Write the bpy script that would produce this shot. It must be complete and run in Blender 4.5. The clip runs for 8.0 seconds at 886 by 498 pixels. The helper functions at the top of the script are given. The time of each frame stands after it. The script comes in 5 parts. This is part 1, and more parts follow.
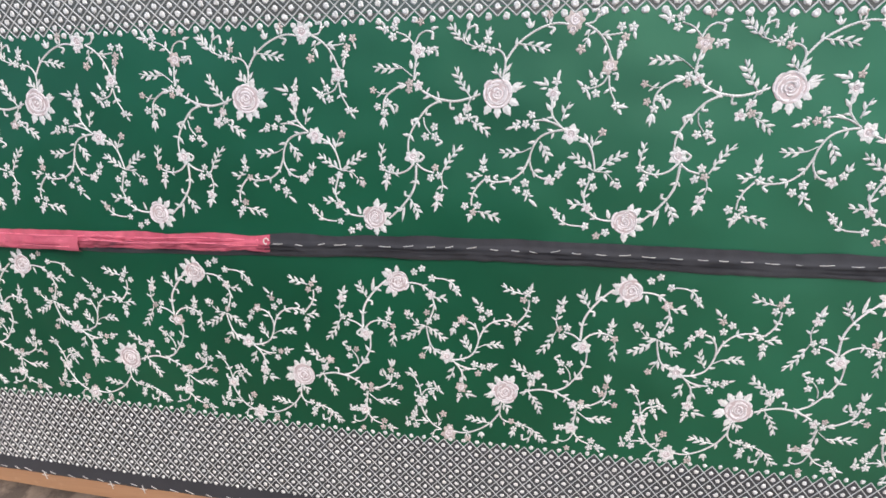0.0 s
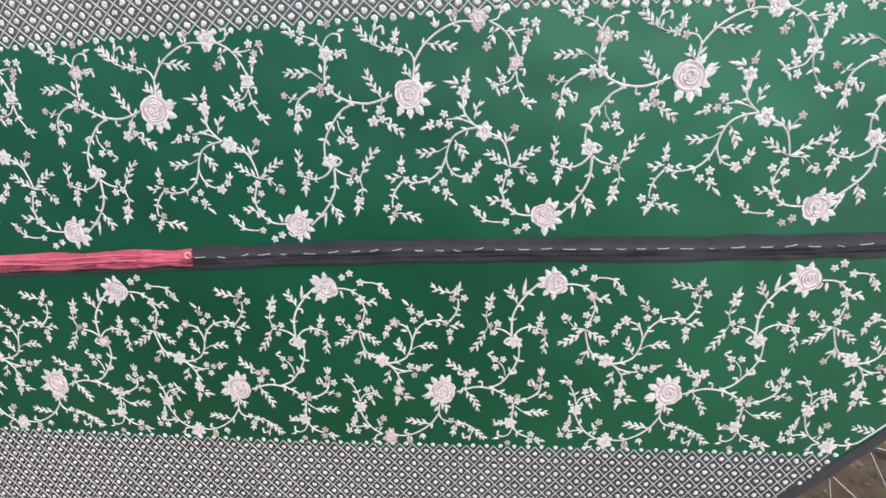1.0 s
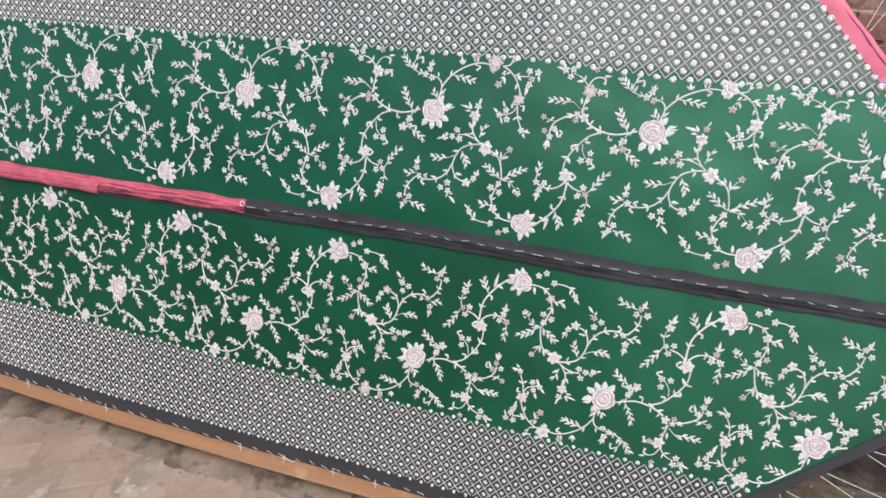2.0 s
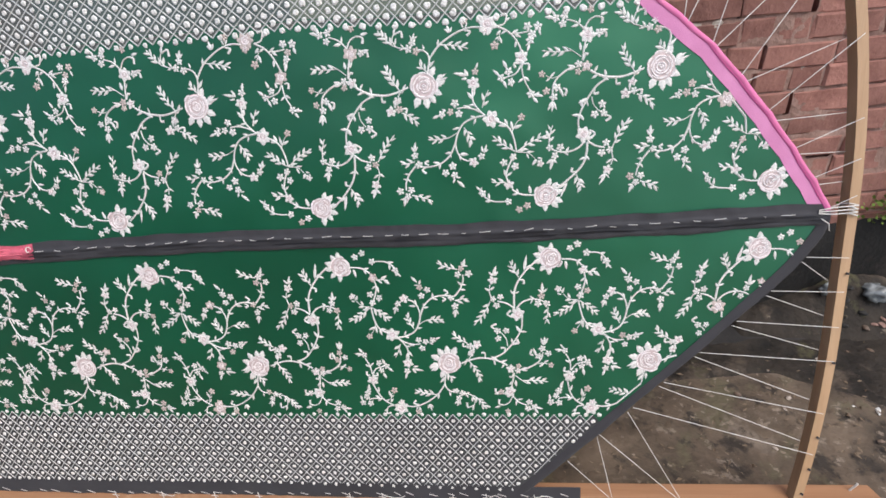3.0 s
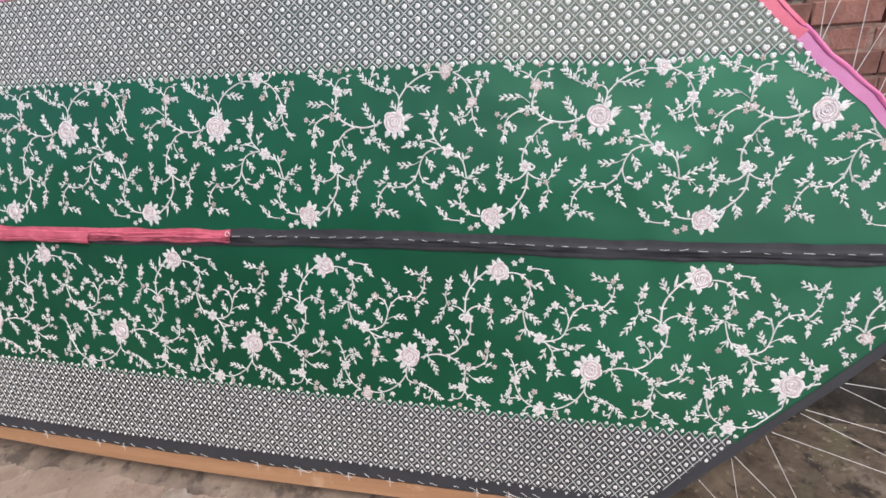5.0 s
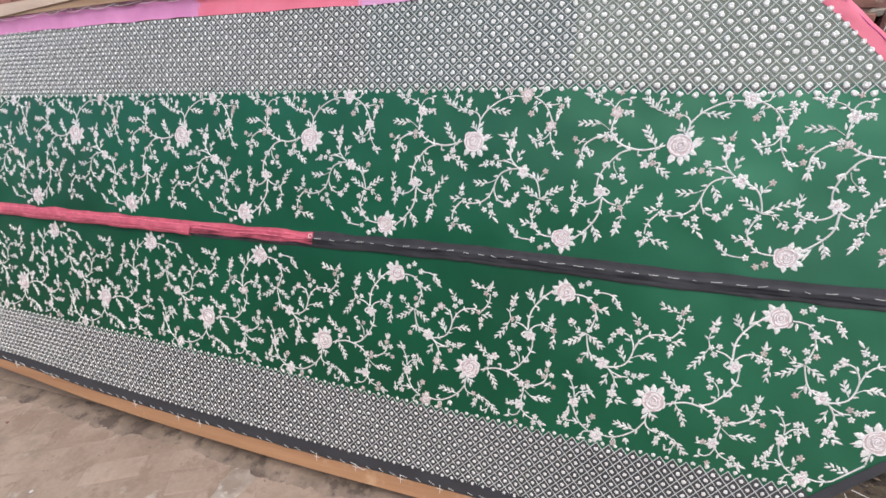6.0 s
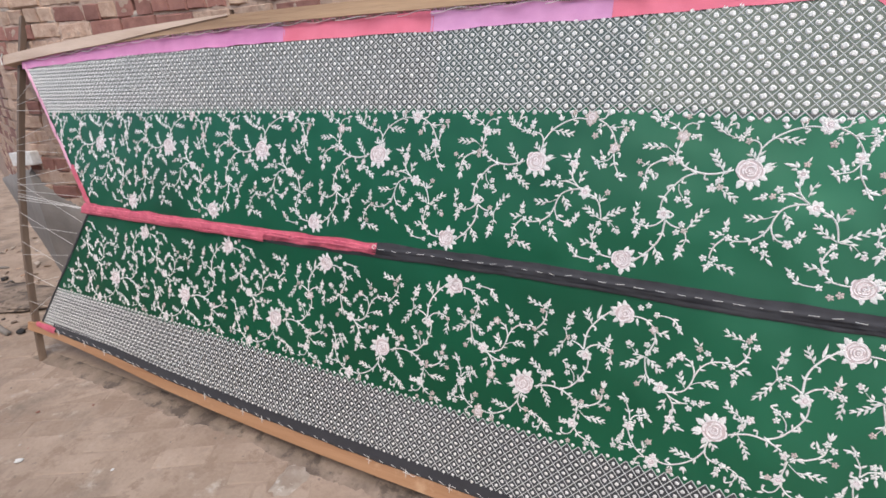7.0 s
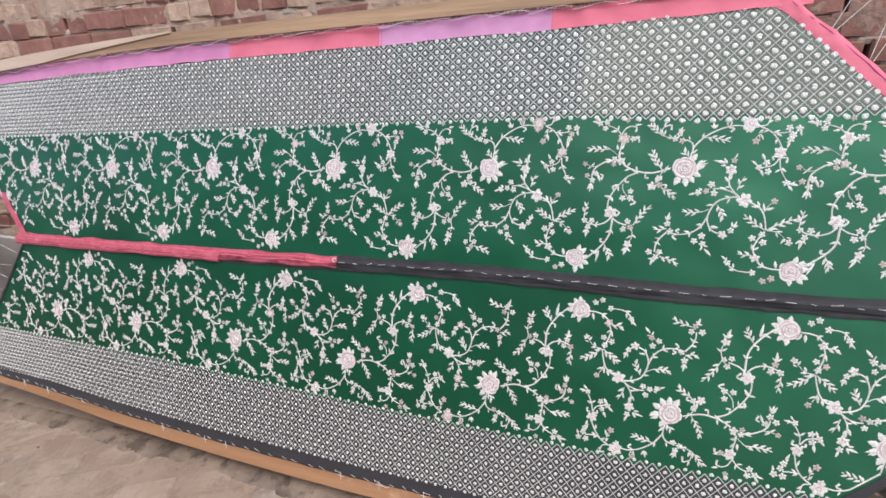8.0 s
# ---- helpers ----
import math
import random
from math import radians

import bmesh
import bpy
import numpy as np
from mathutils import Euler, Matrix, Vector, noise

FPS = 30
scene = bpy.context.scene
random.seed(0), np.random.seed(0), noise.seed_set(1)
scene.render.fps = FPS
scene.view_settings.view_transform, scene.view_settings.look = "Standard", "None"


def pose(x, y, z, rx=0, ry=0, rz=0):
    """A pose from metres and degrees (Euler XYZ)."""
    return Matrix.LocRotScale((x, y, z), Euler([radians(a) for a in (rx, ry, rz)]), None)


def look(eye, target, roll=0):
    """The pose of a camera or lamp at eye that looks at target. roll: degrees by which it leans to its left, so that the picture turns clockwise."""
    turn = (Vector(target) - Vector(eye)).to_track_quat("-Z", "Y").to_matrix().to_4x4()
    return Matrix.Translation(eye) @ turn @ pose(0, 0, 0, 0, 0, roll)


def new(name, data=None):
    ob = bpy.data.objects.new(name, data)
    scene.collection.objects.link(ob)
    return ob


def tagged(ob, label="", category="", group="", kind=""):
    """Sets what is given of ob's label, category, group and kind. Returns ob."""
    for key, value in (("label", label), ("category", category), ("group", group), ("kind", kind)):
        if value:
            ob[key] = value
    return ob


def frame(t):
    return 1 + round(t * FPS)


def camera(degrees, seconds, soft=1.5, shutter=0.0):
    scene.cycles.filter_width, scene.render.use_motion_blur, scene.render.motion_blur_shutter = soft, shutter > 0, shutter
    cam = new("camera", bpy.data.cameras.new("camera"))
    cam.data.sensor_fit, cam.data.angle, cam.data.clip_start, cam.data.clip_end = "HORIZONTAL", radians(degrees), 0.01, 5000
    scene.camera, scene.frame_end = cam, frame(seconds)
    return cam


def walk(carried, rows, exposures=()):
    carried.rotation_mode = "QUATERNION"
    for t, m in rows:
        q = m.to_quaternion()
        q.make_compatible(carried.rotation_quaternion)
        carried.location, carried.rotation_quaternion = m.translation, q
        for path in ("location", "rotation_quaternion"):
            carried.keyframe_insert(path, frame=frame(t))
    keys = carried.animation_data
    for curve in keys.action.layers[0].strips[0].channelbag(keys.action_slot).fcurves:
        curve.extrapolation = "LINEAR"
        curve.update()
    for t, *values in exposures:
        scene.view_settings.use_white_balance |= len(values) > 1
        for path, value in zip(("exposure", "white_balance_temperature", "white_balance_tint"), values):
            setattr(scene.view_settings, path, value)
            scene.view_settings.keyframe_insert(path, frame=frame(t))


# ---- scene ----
cam = camera(87.33, 8.0, 1.6)
PATH = [
    (0, (0.5833, -0.9455, 1.4651), (0.3432, 0.5400, 0.5717), -3.03),
    (0.2, (0.5804, -0.9398, 1.4651), (0.3351, 0.5403, 0.5642), -2.23),
    (0.3, (0.5868, -0.9384, 1.4663), (0.3624, 0.5453, 0.5659), -2.03),
    (0.5, (0.6341, -0.9329, 1.4624), (0.4768, 0.5501, 0.5468), -4.41),
    (0.7, (0.6738, -0.9070, 1.4554), (0.5797, 0.5431, 0.4803), -4.63),
    (0.8, (0.6854, -0.9047, 1.4461), (0.6030, 0.5499, 0.4766), -3.01),
    (1, (0.7073, -0.9281, 1.4572), (0.5486, 0.5666, 0.5609), -4.77),
    (1.1, (0.7132, -0.9502, 1.4636), (0.5286, 0.5746, 0.6248), -4.21),
    (1.2, (0.7209, -0.9711, 1.4639), (0.5208, 0.5647, 0.6492), -2.89),
    (2.3, (0.9295, -1.2367, 1.4293), (0.6352, 0.3233, 0.6929), 6.43),
    (2.4, (0.9586, -1.2195, 1.4458), (0.6917, 0.3374, 0.6926), 7.09),
    (2.5, (1.0462, -1.1809, 1.4433), (0.8052, 0.3695, 0.6684), 4.58),
    (2.7, (1.1548, -1.1377, 1.4484), (0.9394, 0.4186, 0.6776), 1.91),
    (2.8, (1.1985, -1.1010, 1.4503), (1.0296, 0.4240, 0.6088), 0.64),
    (3, (1.2702, -1.0591, 1.4530), (1.0974, 0.4474, 0.5793), -6.18),
    (3.2, (1.2574, -1.0506, 1.4564), (1.1078, 0.4793, 0.6200), -7.76),
    (3.3, (1.2502, -1.0595, 1.4681), (1.0863, 0.5004, 0.6920), -7.15),
    (3.5, (1.1956, -1.0854, 1.4991), (0.9732, 0.4663, 0.7210), -6.02),
    (3.7, (1.1364, -1.1238, 1.5018), (0.9114, 0.4273, 0.7234), -3.47),
    (3.8, (1.1098, -1.1508, 1.4957), (0.8921, 0.4084, 0.7315), -2.60),
    (4, (1.0725, -1.1873, 1.4881), (0.8685, 0.3762, 0.7291), -0.55),
    (4.2, (1.0387, -1.2075, 1.4811), (0.8345, 0.3597, 0.7295), 0.54),
    (4.3, (1.0211, -1.2259, 1.4763), (0.8023, 0.3576, 0.7640), 1.00),
    (4.5, (0.9906, -1.2377, 1.4761), (0.7761, 0.3382, 0.7460), 0.94),
    (4.7, (0.9647, -1.2474, 1.4785), (0.7493, 0.3335, 0.7597), -0.11),
    (4.8, (0.9457, -1.2596, 1.4762), (0.7189, 0.3250, 0.7689), -1.58),
    (5, (0.9438, -1.2576, 1.4636), (0.6371, 0.3007, 0.7285), -3.35),
    (5.1, (0.9370, -1.2615, 1.4591), (0.5915, 0.2929, 0.7330), -3.60),
    (5.2, (0.9341, -1.2748, 1.4521), (0.5355, 0.2869, 0.7705), -4.06),
    (6.3, (0.9028, -1.3325, 1.4877), (0.3408, 0.1917, 0.8370), -1.13),
    (6.4, (0.8991, -1.3415, 1.4906), (0.3048, 0.1808, 0.8645), -1.19),
    (6.5, (0.8937, -1.3526, 1.4947), (0.2695, 0.1607, 0.8758), -1.49),
    (6.7, (0.8943, -1.3599, 1.4929), (0.2472, 0.1456, 0.8787), -1.22),
    (6.8, (0.8926, -1.3645, 1.4957), (0.2248, 0.1292, 0.8747), -1.48),
    (7, (0.8901, -1.3759, 1.4952), (0.2091, 0.1167, 0.8861), -1.47),
    (7.2, (0.8976, -1.3709, 1.4914), (0.2431, 0.1313, 0.8769), -2.16),
    (7.3, (0.9033, -1.3724, 1.4902), (0.2860, 0.1518, 0.8915), -2.66),
    (7.5, (0.9085, -1.3826, 1.4967), (0.3136, 0.1664, 0.9409), -3.20),
    (7.7, (0.9119, -1.3933, 1.4929), (0.3214, 0.1637, 0.9547), -3.54),
    (7.8, (0.9079, -1.4014, 1.4973), (0.3477, 0.1614, 0.9438), -4.21),
    (8, (0.8978, -1.4034, 1.4969), (0.3559, 0.1568, 0.9186), -2.96),
]
walk(cam, [(t, look(eye, target, roll)) for t, eye, target, roll in PATH])

# ---- light ----
world = bpy.data.worlds.new("world")
scene.world = world
world.use_nodes = True
wn = world.node_tree.nodes
sky = wn.new("ShaderNodeTexSky")
sky.sky_type = "NISHITA"
sky.sun_disc = False
sky.sun_elevation, sky.sun_rotation = radians(58), radians(143)
sky.dust_density = 2.0
wn["Background"].inputs["Strength"].default_value = 0.10
world.node_tree.links.new(sky.outputs["Color"], wn["Background"].inputs["Color"])
sun_lamp = bpy.data.lights.new("sun", "SUN")
sun_lamp.energy, sun_lamp.angle, sun_lamp.color = 1.0, radians(40), (1.0, 0.96, 0.90)
sun = new("sun", sun_lamp)
sun.matrix_world = look((3.0, -4.0, 8.0), (0, 0, 0))
scene.view_settings.exposure = 1.3


# ---- materials ----
def node_mat(name):
    m = bpy.data.materials.new(name)
    m.use_nodes = True
    return m, m.node_tree.nodes, m.node_tree.links, m.node_tree.nodes["Principled BSDF"]


def surface(name, dark, light, scale=8.0, rough=0.8, bump=0.3, fine=120.0, vary=0.0, metal=0.0, stretch=(1, 1, 1), sheen=0.0, depth=0.004, spec=0.5, island=0.0, stain=None, wave=None, tint=None):
    """Two tones mixed by broad and fine noise, with a little relief; vary: shift between pieces."""
    m, n, l, b = node_mat(name)
    co = n.new("ShaderNodeTexCoord")
    mp = n.new("ShaderNodeMapping")
    mp.inputs["Scale"].default_value = stretch
    l.new(co.outputs["Object"], mp.inputs["Vector"])
    oi = n.new("ShaderNodeObjectInfo")
    off = n.new("ShaderNodeVectorMath")
    off.operation = "MULTIPLY_ADD"
    l.new(oi.outputs["Random"], off.inputs[0])
    off.inputs[1].default_value = (37.0, 17.0, 29.0)
    l.new(mp.outputs["Vector"], off.inputs[2])
    big, small = n.new("ShaderNodeTexNoise"), n.new("ShaderNodeTexNoise")
    for node, sc, det in ((big, scale, 5), (small, fine, 3)):
        node.inputs["Scale"].default_value, node.inputs["Detail"].default_value = sc, det
        l.new(off.outputs["Vector"], node.inputs["Vector"])
    mixf = n.new("ShaderNodeMath")
    mixf.operation = "MULTIPLY_ADD"
    l.new(small.outputs["Fac"], mixf.inputs[0])
    mixf.inputs[1].default_value = 0.45
    add = n.new("ShaderNodeMath")
    add.operation = "MULTIPLY_ADD"
    l.new(big.outputs["Fac"], add.inputs[0])
    add.inputs[1].default_value, add.inputs[2].default_value = 1.5, -0.48
    l.new(add.outputs[0], mixf.inputs[2])
    ramp = n.new("ShaderNodeMix")
    ramp.data_type, ramp.clamp_factor = "RGBA", True
    l.new(mixf.outputs[0], ramp.inputs["Factor"])
    ramp.inputs["A"].default_value, ramp.inputs["B"].default_value = (*dark, 1), (*light, 1)
    col = ramp.outputs["Result"]
    if vary:
        hs = n.new("ShaderNodeHueSaturation")
        rng = n.new("ShaderNodeMapRange")
        rng.inputs["To Min"].default_value, rng.inputs["To Max"].default_value = 1 - vary, 1 + vary
        l.new(oi.outputs["Random"], rng.inputs["Value"])
        l.new(rng.outputs["Result"], hs.inputs["Value"])
        l.new(col, hs.inputs["Color"])
        col = hs.outputs["Color"]
    if island:
        geo = n.new("ShaderNodeNewGeometry")
        hs = n.new("ShaderNodeHueSaturation")
        rng = n.new("ShaderNodeMapRange")
        rng.inputs["To Min"].default_value, rng.inputs["To Max"].default_value = 1 - island, 1 + island * 0.6
        l.new(geo.outputs["Random Per Island"], rng.inputs["Value"])
        l.new(rng.outputs["Result"], hs.inputs["Value"])
        l.new(col, hs.inputs["Color"])
        col = hs.outputs["Color"]
    for tone, sc, lo, hi in stain or ():
        geo = n.new("ShaderNodeNewGeometry")
        blot = n.new("ShaderNodeTexNoise")
        blot.inputs["Scale"].default_value, blot.inputs["Detail"].default_value, blot.inputs["Roughness"].default_value = sc, 6, 0.65
        l.new(geo.outputs["Position"], blot.inputs["Vector"])
        rng = n.new("ShaderNodeMapRange")
        rng.inputs["From Min"].default_value, rng.inputs["From Max"].default_value = lo, hi
        l.new(blot.outputs["Fac"], rng.inputs["Value"])
        mx = n.new("ShaderNodeMix")
        mx.data_type = "RGBA"
        l.new(rng.outputs["Result"], mx.inputs["Factor"])
        l.new(col, mx.inputs["A"])
        mx.inputs["B"].default_value = (*tone, 1)
        col = mx.outputs["Result"]
    l.new(col, b.inputs["Base Color"])
    b.inputs["Roughness"].default_value, b.inputs["Metallic"].default_value = rough, metal
    b.inputs["Specular IOR Level"].default_value = spec
    b.inputs["Sheen Weight"].default_value = sheen
    if tint:
        b.inputs["Specular Tint"].default_value = (*tint, 1)
    bp = n.new("ShaderNodeBump")
    bp.inputs["Strength"].default_value, bp.inputs["Distance"].default_value = bump, depth
    l.new(mixf.outputs[0], bp.inputs["Height"])
    if wave:
        roll, rb = n.new("ShaderNodeTexNoise"), n.new("ShaderNodeBump")
        roll.inputs["Scale"].default_value, roll.inputs["Detail"].default_value = wave[0], 2
        l.new(mp.outputs["Vector"], roll.inputs["Vector"])
        rb.inputs["Strength"].default_value, rb.inputs["Distance"].default_value = 1.0, wave[1]
        l.new(roll.outputs["Fac"], rb.inputs["Height"])
        l.new(rb.outputs["Normal"], bp.inputs["Normal"])
    l.new(bp.outputs["Normal"], b.inputs["Normal"])
    return m


GREEN = surface("green_satin", (0.0010, 0.0360, 0.0157), (0.0033, 0.088, 0.0400), 2.2, 0.46, 0.15, 900.0, spec=0.77, depth=0.0006, wave=(2.6, 0.030), tint=(0.45, 1.0, 0.65))
GREEN.node_tree.nodes["Principled BSDF"].inputs["IOR"].default_value = 1.6
NET = surface("grey_net", (0.052, 0.056, 0.049), (0.096, 0.100, 0.088), 4.0, 0.6, 0.3, 700.0, depth=0.0008)
NET_DARK = surface("charcoal_net", (0.031, 0.032, 0.033), (0.056, 0.056, 0.059), 4.0, 0.6, 0.3, 700.0, depth=0.0008)
BLACK = surface("black_cotton", (0.020, 0.019, 0.022), (0.036, 0.034, 0.038), 9.0, 0.8, 0.4, 500.0, sheen=0.1, depth=0.002)
PINK = surface("rose_pink_cotton", (0.43, 0.058, 0.10), (0.62, 0.13, 0.175), 22.0, 0.75, 0.5, 300.0, sheen=0.1, depth=0.004)
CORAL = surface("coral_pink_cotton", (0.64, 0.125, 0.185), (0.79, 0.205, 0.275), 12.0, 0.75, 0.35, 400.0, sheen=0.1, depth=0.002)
MAUVE = surface("mauve_pink_cotton", (0.53, 0.175, 0.345), (0.69, 0.275, 0.475), 12.0, 0.75, 0.4, 400.0, sheen=0.1, depth=0.003)
NET_OLIVE = surface("olive_grey_net", (0.088, 0.108, 0.078), (0.138, 0.164, 0.122), 4.0, 0.6, 0.3, 700.0, depth=0.0008)
NET_SLATE = surface("slate_grey_net", (0.046, 0.064, 0.056), (0.080, 0.106, 0.092), 4.0, 0.6, 0.3, 700.0, depth=0.0008)
CREAM = surface("cream_thread", (0.50, 0.475, 0.445), (0.84, 0.82, 0.775), 130.0, 0.46, 0.6, 900.0, depth=0.0012, island=0.09)
BLUSH = surface("blush_thread", (0.46, 0.345, 0.33), (0.64, 0.525, 0.505), 80.0, 0.5, 0.6, 900.0, depth=0.001)
BUD = surface("gold_pink_thread", (0.38, 0.30, 0.265), (0.66, 0.56, 0.51), 90.0, 0.5, 0.6, 900.0, depth=0.001, island=0.2)
CORD = surface("silver_cord", (0.38, 0.38, 0.36), (0.62, 0.62, 0.595), 90.0, 0.5, 0.5, 900.0, depth=0.0008)
ROSE = surface("rose_thread", (0.56, 0.485, 0.47), (0.87, 0.81, 0.795), 130.0, 0.5, 0.8, 900.0, depth=0.0014, vary=0.1)
STRING = surface("white_string", (0.50, 0.47, 0.43), (0.72, 0.69, 0.64), 50.0, 0.8, 0.3, 600.0)
BEAM = surface("planed_wood", (0.31, 0.152, 0.075), (0.49, 0.275, 0.15), 3.0, 0.5, 0.35, 40.0, stretch=(0.35, 7, 7), stain=(((0.56, 0.36, 0.22), 5.0, 0.60, 0.70), ((0.24, 0.12, 0.06), 9.0, 0.66, 0.72)))
PALE_BEAM = surface("bleached_wood", (0.36, 0.24, 0.165), (0.62, 0.47, 0.36), 3.0, 0.6, 0.4, 40.0, stretch=(0.5, 6, 6))
TAN_BEAM = surface("tan_weathered_wood", (0.17, 0.088, 0.043), (0.48, 0.31, 0.175), 3.4, 0.6, 0.6, 30.0, stretch=(0.4, 9, 9))
STICK = surface("brown_wood", (0.10, 0.065, 0.045), (0.19, 0.13, 0.09), 4.0, 0.6, 0.3, 50.0, stretch=(6, 6, 0.4))
TAN_STICK = surface("tan_wood", (0.34, 0.20, 0.10), (0.50, 0.33, 0.19), 4.0, 0.55, 0.3, 50.0, stretch=(6, 6, 0.4))
BRICK = surface("red_brick", (0.17, 0.07, 0.053), (0.345, 0.165, 0.128), 14.0, 0.9, 0.8, 90.0, vary=0.22, depth=0.007)
MORTAR = surface("old_mortar", (0.17, 0.09, 0.07), (0.37, 0.24, 0.192), 12.0, 0.95, 0.9, 70.0, depth=0.012)
EARTH = surface("dusty_ground", (0.215, 0.15, 0.105), (0.42, 0.318, 0.245), 3.2, 0.95, 0.8, 50.0, depth=0.012, stain=(((0.18, 0.137, 0.105), 2.6, 0.52, 0.68), ((0.42, 0.35, 0.285), 5.0, 0.60, 0.68), ((0.25, 0.178, 0.13), 8.0, 0.53, 0.62), ((0.16, 0.125, 0.10), 19.0, 0.65, 0.70)))
GAP = surface("dark_joint", (0.03, 0.02, 0.017), (0.09, 0.06, 0.05), 9.0, 0.95, 0.8, 70.0, depth=0.01)
LILAC = surface("lilac_cotton", (0.53, 0.22, 0.40), (0.69, 0.33, 0.53), 14.0, 0.75, 0.4, 400.0, sheen=0.1, depth=0.003)
PALE_PINK = surface("pale_pink_cotton", (0.56, 0.24, 0.34), (0.74, 0.39, 0.49), 14.0, 0.75, 0.4, 400.0, sheen=0.1, depth=0.003)
CEMENT = surface("grey_cement", (0.13, 0.114, 0.10), (0.235, 0.208, 0.184), 5.0, 0.9, 0.5, 60.0, depth=0.004)

PALE_BRICK = surface("limewashed_brick", (0.27, 0.15, 0.10), (0.56, 0.41, 0.305), 16.0, 0.95, 0.9, 80.0, vary=0.16, depth=0.01)
PALE_MORTAR = surface("lime_pointing", (0.26, 0.165, 0.12), (0.52, 0.385, 0.30), 9.0, 0.95, 0.9, 70.0, depth=0.012)
FAR_BRICK = surface("brown_brick", (0.22, 0.14, 0.10), (0.38, 0.28, 0.22), 6.0, 0.95, 0.8, 30.0, depth=0.01)
LIME = surface("lime_mortar", (0.28, 0.23, 0.19), (0.5, 0.43, 0.36), 30.0, 0.95, 0.7, 120.0)
BLACK_RENDER = surface("black_render", (0.003, 0.003, 0.003), (0.017, 0.015, 0.013), 7.0, 0.85, 0.9, 60.0, depth=0.010, spec=0.3, stain=(((0.026, 0.021, 0.017), 6.0, 0.56, 0.66), ((0.05, 0.043, 0.036), 22.0, 0.65, 0.72)))
SOIL = surface("dark_soil", (0.025, 0.018, 0.012), (0.175, 0.128, 0.088), 6.0, 0.95, 1.0, 38.0, depth=0.02, stain=(((0.18, 0.142, 0.108), 4.0, 0.55, 0.66), ((0.10, 0.084, 0.050), 6.0, 0.54, 0.62), ((0.035, 0.027, 0.02), 9.0, 0.54, 0.62), ((0.21, 0.165, 0.125), 24.0, 0.60, 0.66)))
LITTER = surface("dry_leaves", (0.08, 0.05, 0.03), (0.24, 0.18, 0.12), 30.0, 0.9, 0.4, 200.0)
PATCH = surface("worn_cement_patch", (0.235, 0.185, 0.145), (0.41, 0.345, 0.285), 16.0, 0.95, 0.9, 70.0, depth=0.006, stain=(((0.26, 0.20, 0.155), 9.0, 0.50, 0.62), ((0.48, 0.42, 0.36), 17.0, 0.60, 0.68)))
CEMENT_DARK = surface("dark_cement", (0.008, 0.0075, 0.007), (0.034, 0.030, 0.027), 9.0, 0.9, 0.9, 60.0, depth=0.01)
PLASTIC = surface("clear_plastic", (0.06, 0.065, 0.065), (0.34, 0.36, 0.36), 26.0, 0.25, 0.6, 60.0)
PAPER = surface("white_paper", (0.5, 0.48, 0.45), (0.75, 0.73, 0.7), 40.0, 0.8, 0.2, 200.0)
MOSS = surface("moss", (0.05, 0.085, 0.012), (0.17, 0.24, 0.035), 18.0, 0.9, 0.3, 150.0)
PAVER = surface("dusty_paver", (0.225, 0.158, 0.112), (0.42, 0.318, 0.245), 3.5, 0.95, 0.8, 50.0, vary=0.04, depth=0.01, stain=(((0.18, 0.137, 0.105), 2.6, 0.52, 0.68), ((0.42, 0.35, 0.285), 5.0, 0.60, 0.68), ((0.25, 0.178, 0.13), 8.0, 0.53, 0.62), ((0.16, 0.125, 0.10), 19.0, 0.65, 0.70)))
HEM = surface("bright_pink_hem", (0.60, 0.13, 0.30), (0.76, 0.21, 0.40), 16.0, 0.75, 0.4, 400.0, sheen=0.1, depth=0.003)
# darker rose that puts the tape's crease shade into colour
CREASE_SHADE = surface("crease_shade_rose", (0.37, 0.046, 0.082), (0.47, 0.08, 0.12), 20.0, 0.8, 0.3, 300.0)
# darker pink for the shade along the binding's fold
FOLD_SHADE = surface("fold_shade_pink", (0.42, 0.06, 0.19), (0.54, 0.10, 0.27), 20.0, 0.8, 0.3, 300.0)
# mud tone taken near black, with the shade by the wall put in
DARKENED_MUD = surface("darkened_mud", (0.005, 0.0045, 0.004), (0.045, 0.035, 0.026), 9.0, 0.85, 1.0, 45.0, depth=0.018, spec=0.3, stain=(((0.075, 0.057, 0.042), 5.0, 0.57, 0.66), ((0.058, 0.052, 0.027), 7.0, 0.58, 0.64), ((0.13, 0.105, 0.08), 26.0, 0.64, 0.69)))
# dirt tone; under the bottom beam it also paints contact shade
DIRT = surface("dirt", (0.12, 0.088, 0.066), (0.33, 0.247, 0.187), 9.0, 0.95, 1.0, 60.0, depth=0.012, stain=(((0.10, 0.075, 0.058), 11.0, 0.52, 0.62),))


# ---- building helpers ----
def part(name, bm, material, parent=None, label="", smooth=False):
    me = bpy.data.meshes.new(name)
    bm.to_mesh(me)
    bm.free()
    return mesh_part(name, me, material, parent, label, smooth)


def mesh_part(name, me, material, parent=None, label="", smooth=False):
    if material and not me.materials:
        me.materials.append(material)
    if smooth:
        me.polygons.foreach_set("use_smooth", [True] * len(me.polygons))
    ob = new(name, me)
    ob.parent = parent
    if label:
        ob["label"] = label
    return ob


def empty(name, m=None):
    ob = new(name)
    ob.empty_display_size = 0.1
    if m is not None:
        ob.matrix_world = m
    return ob


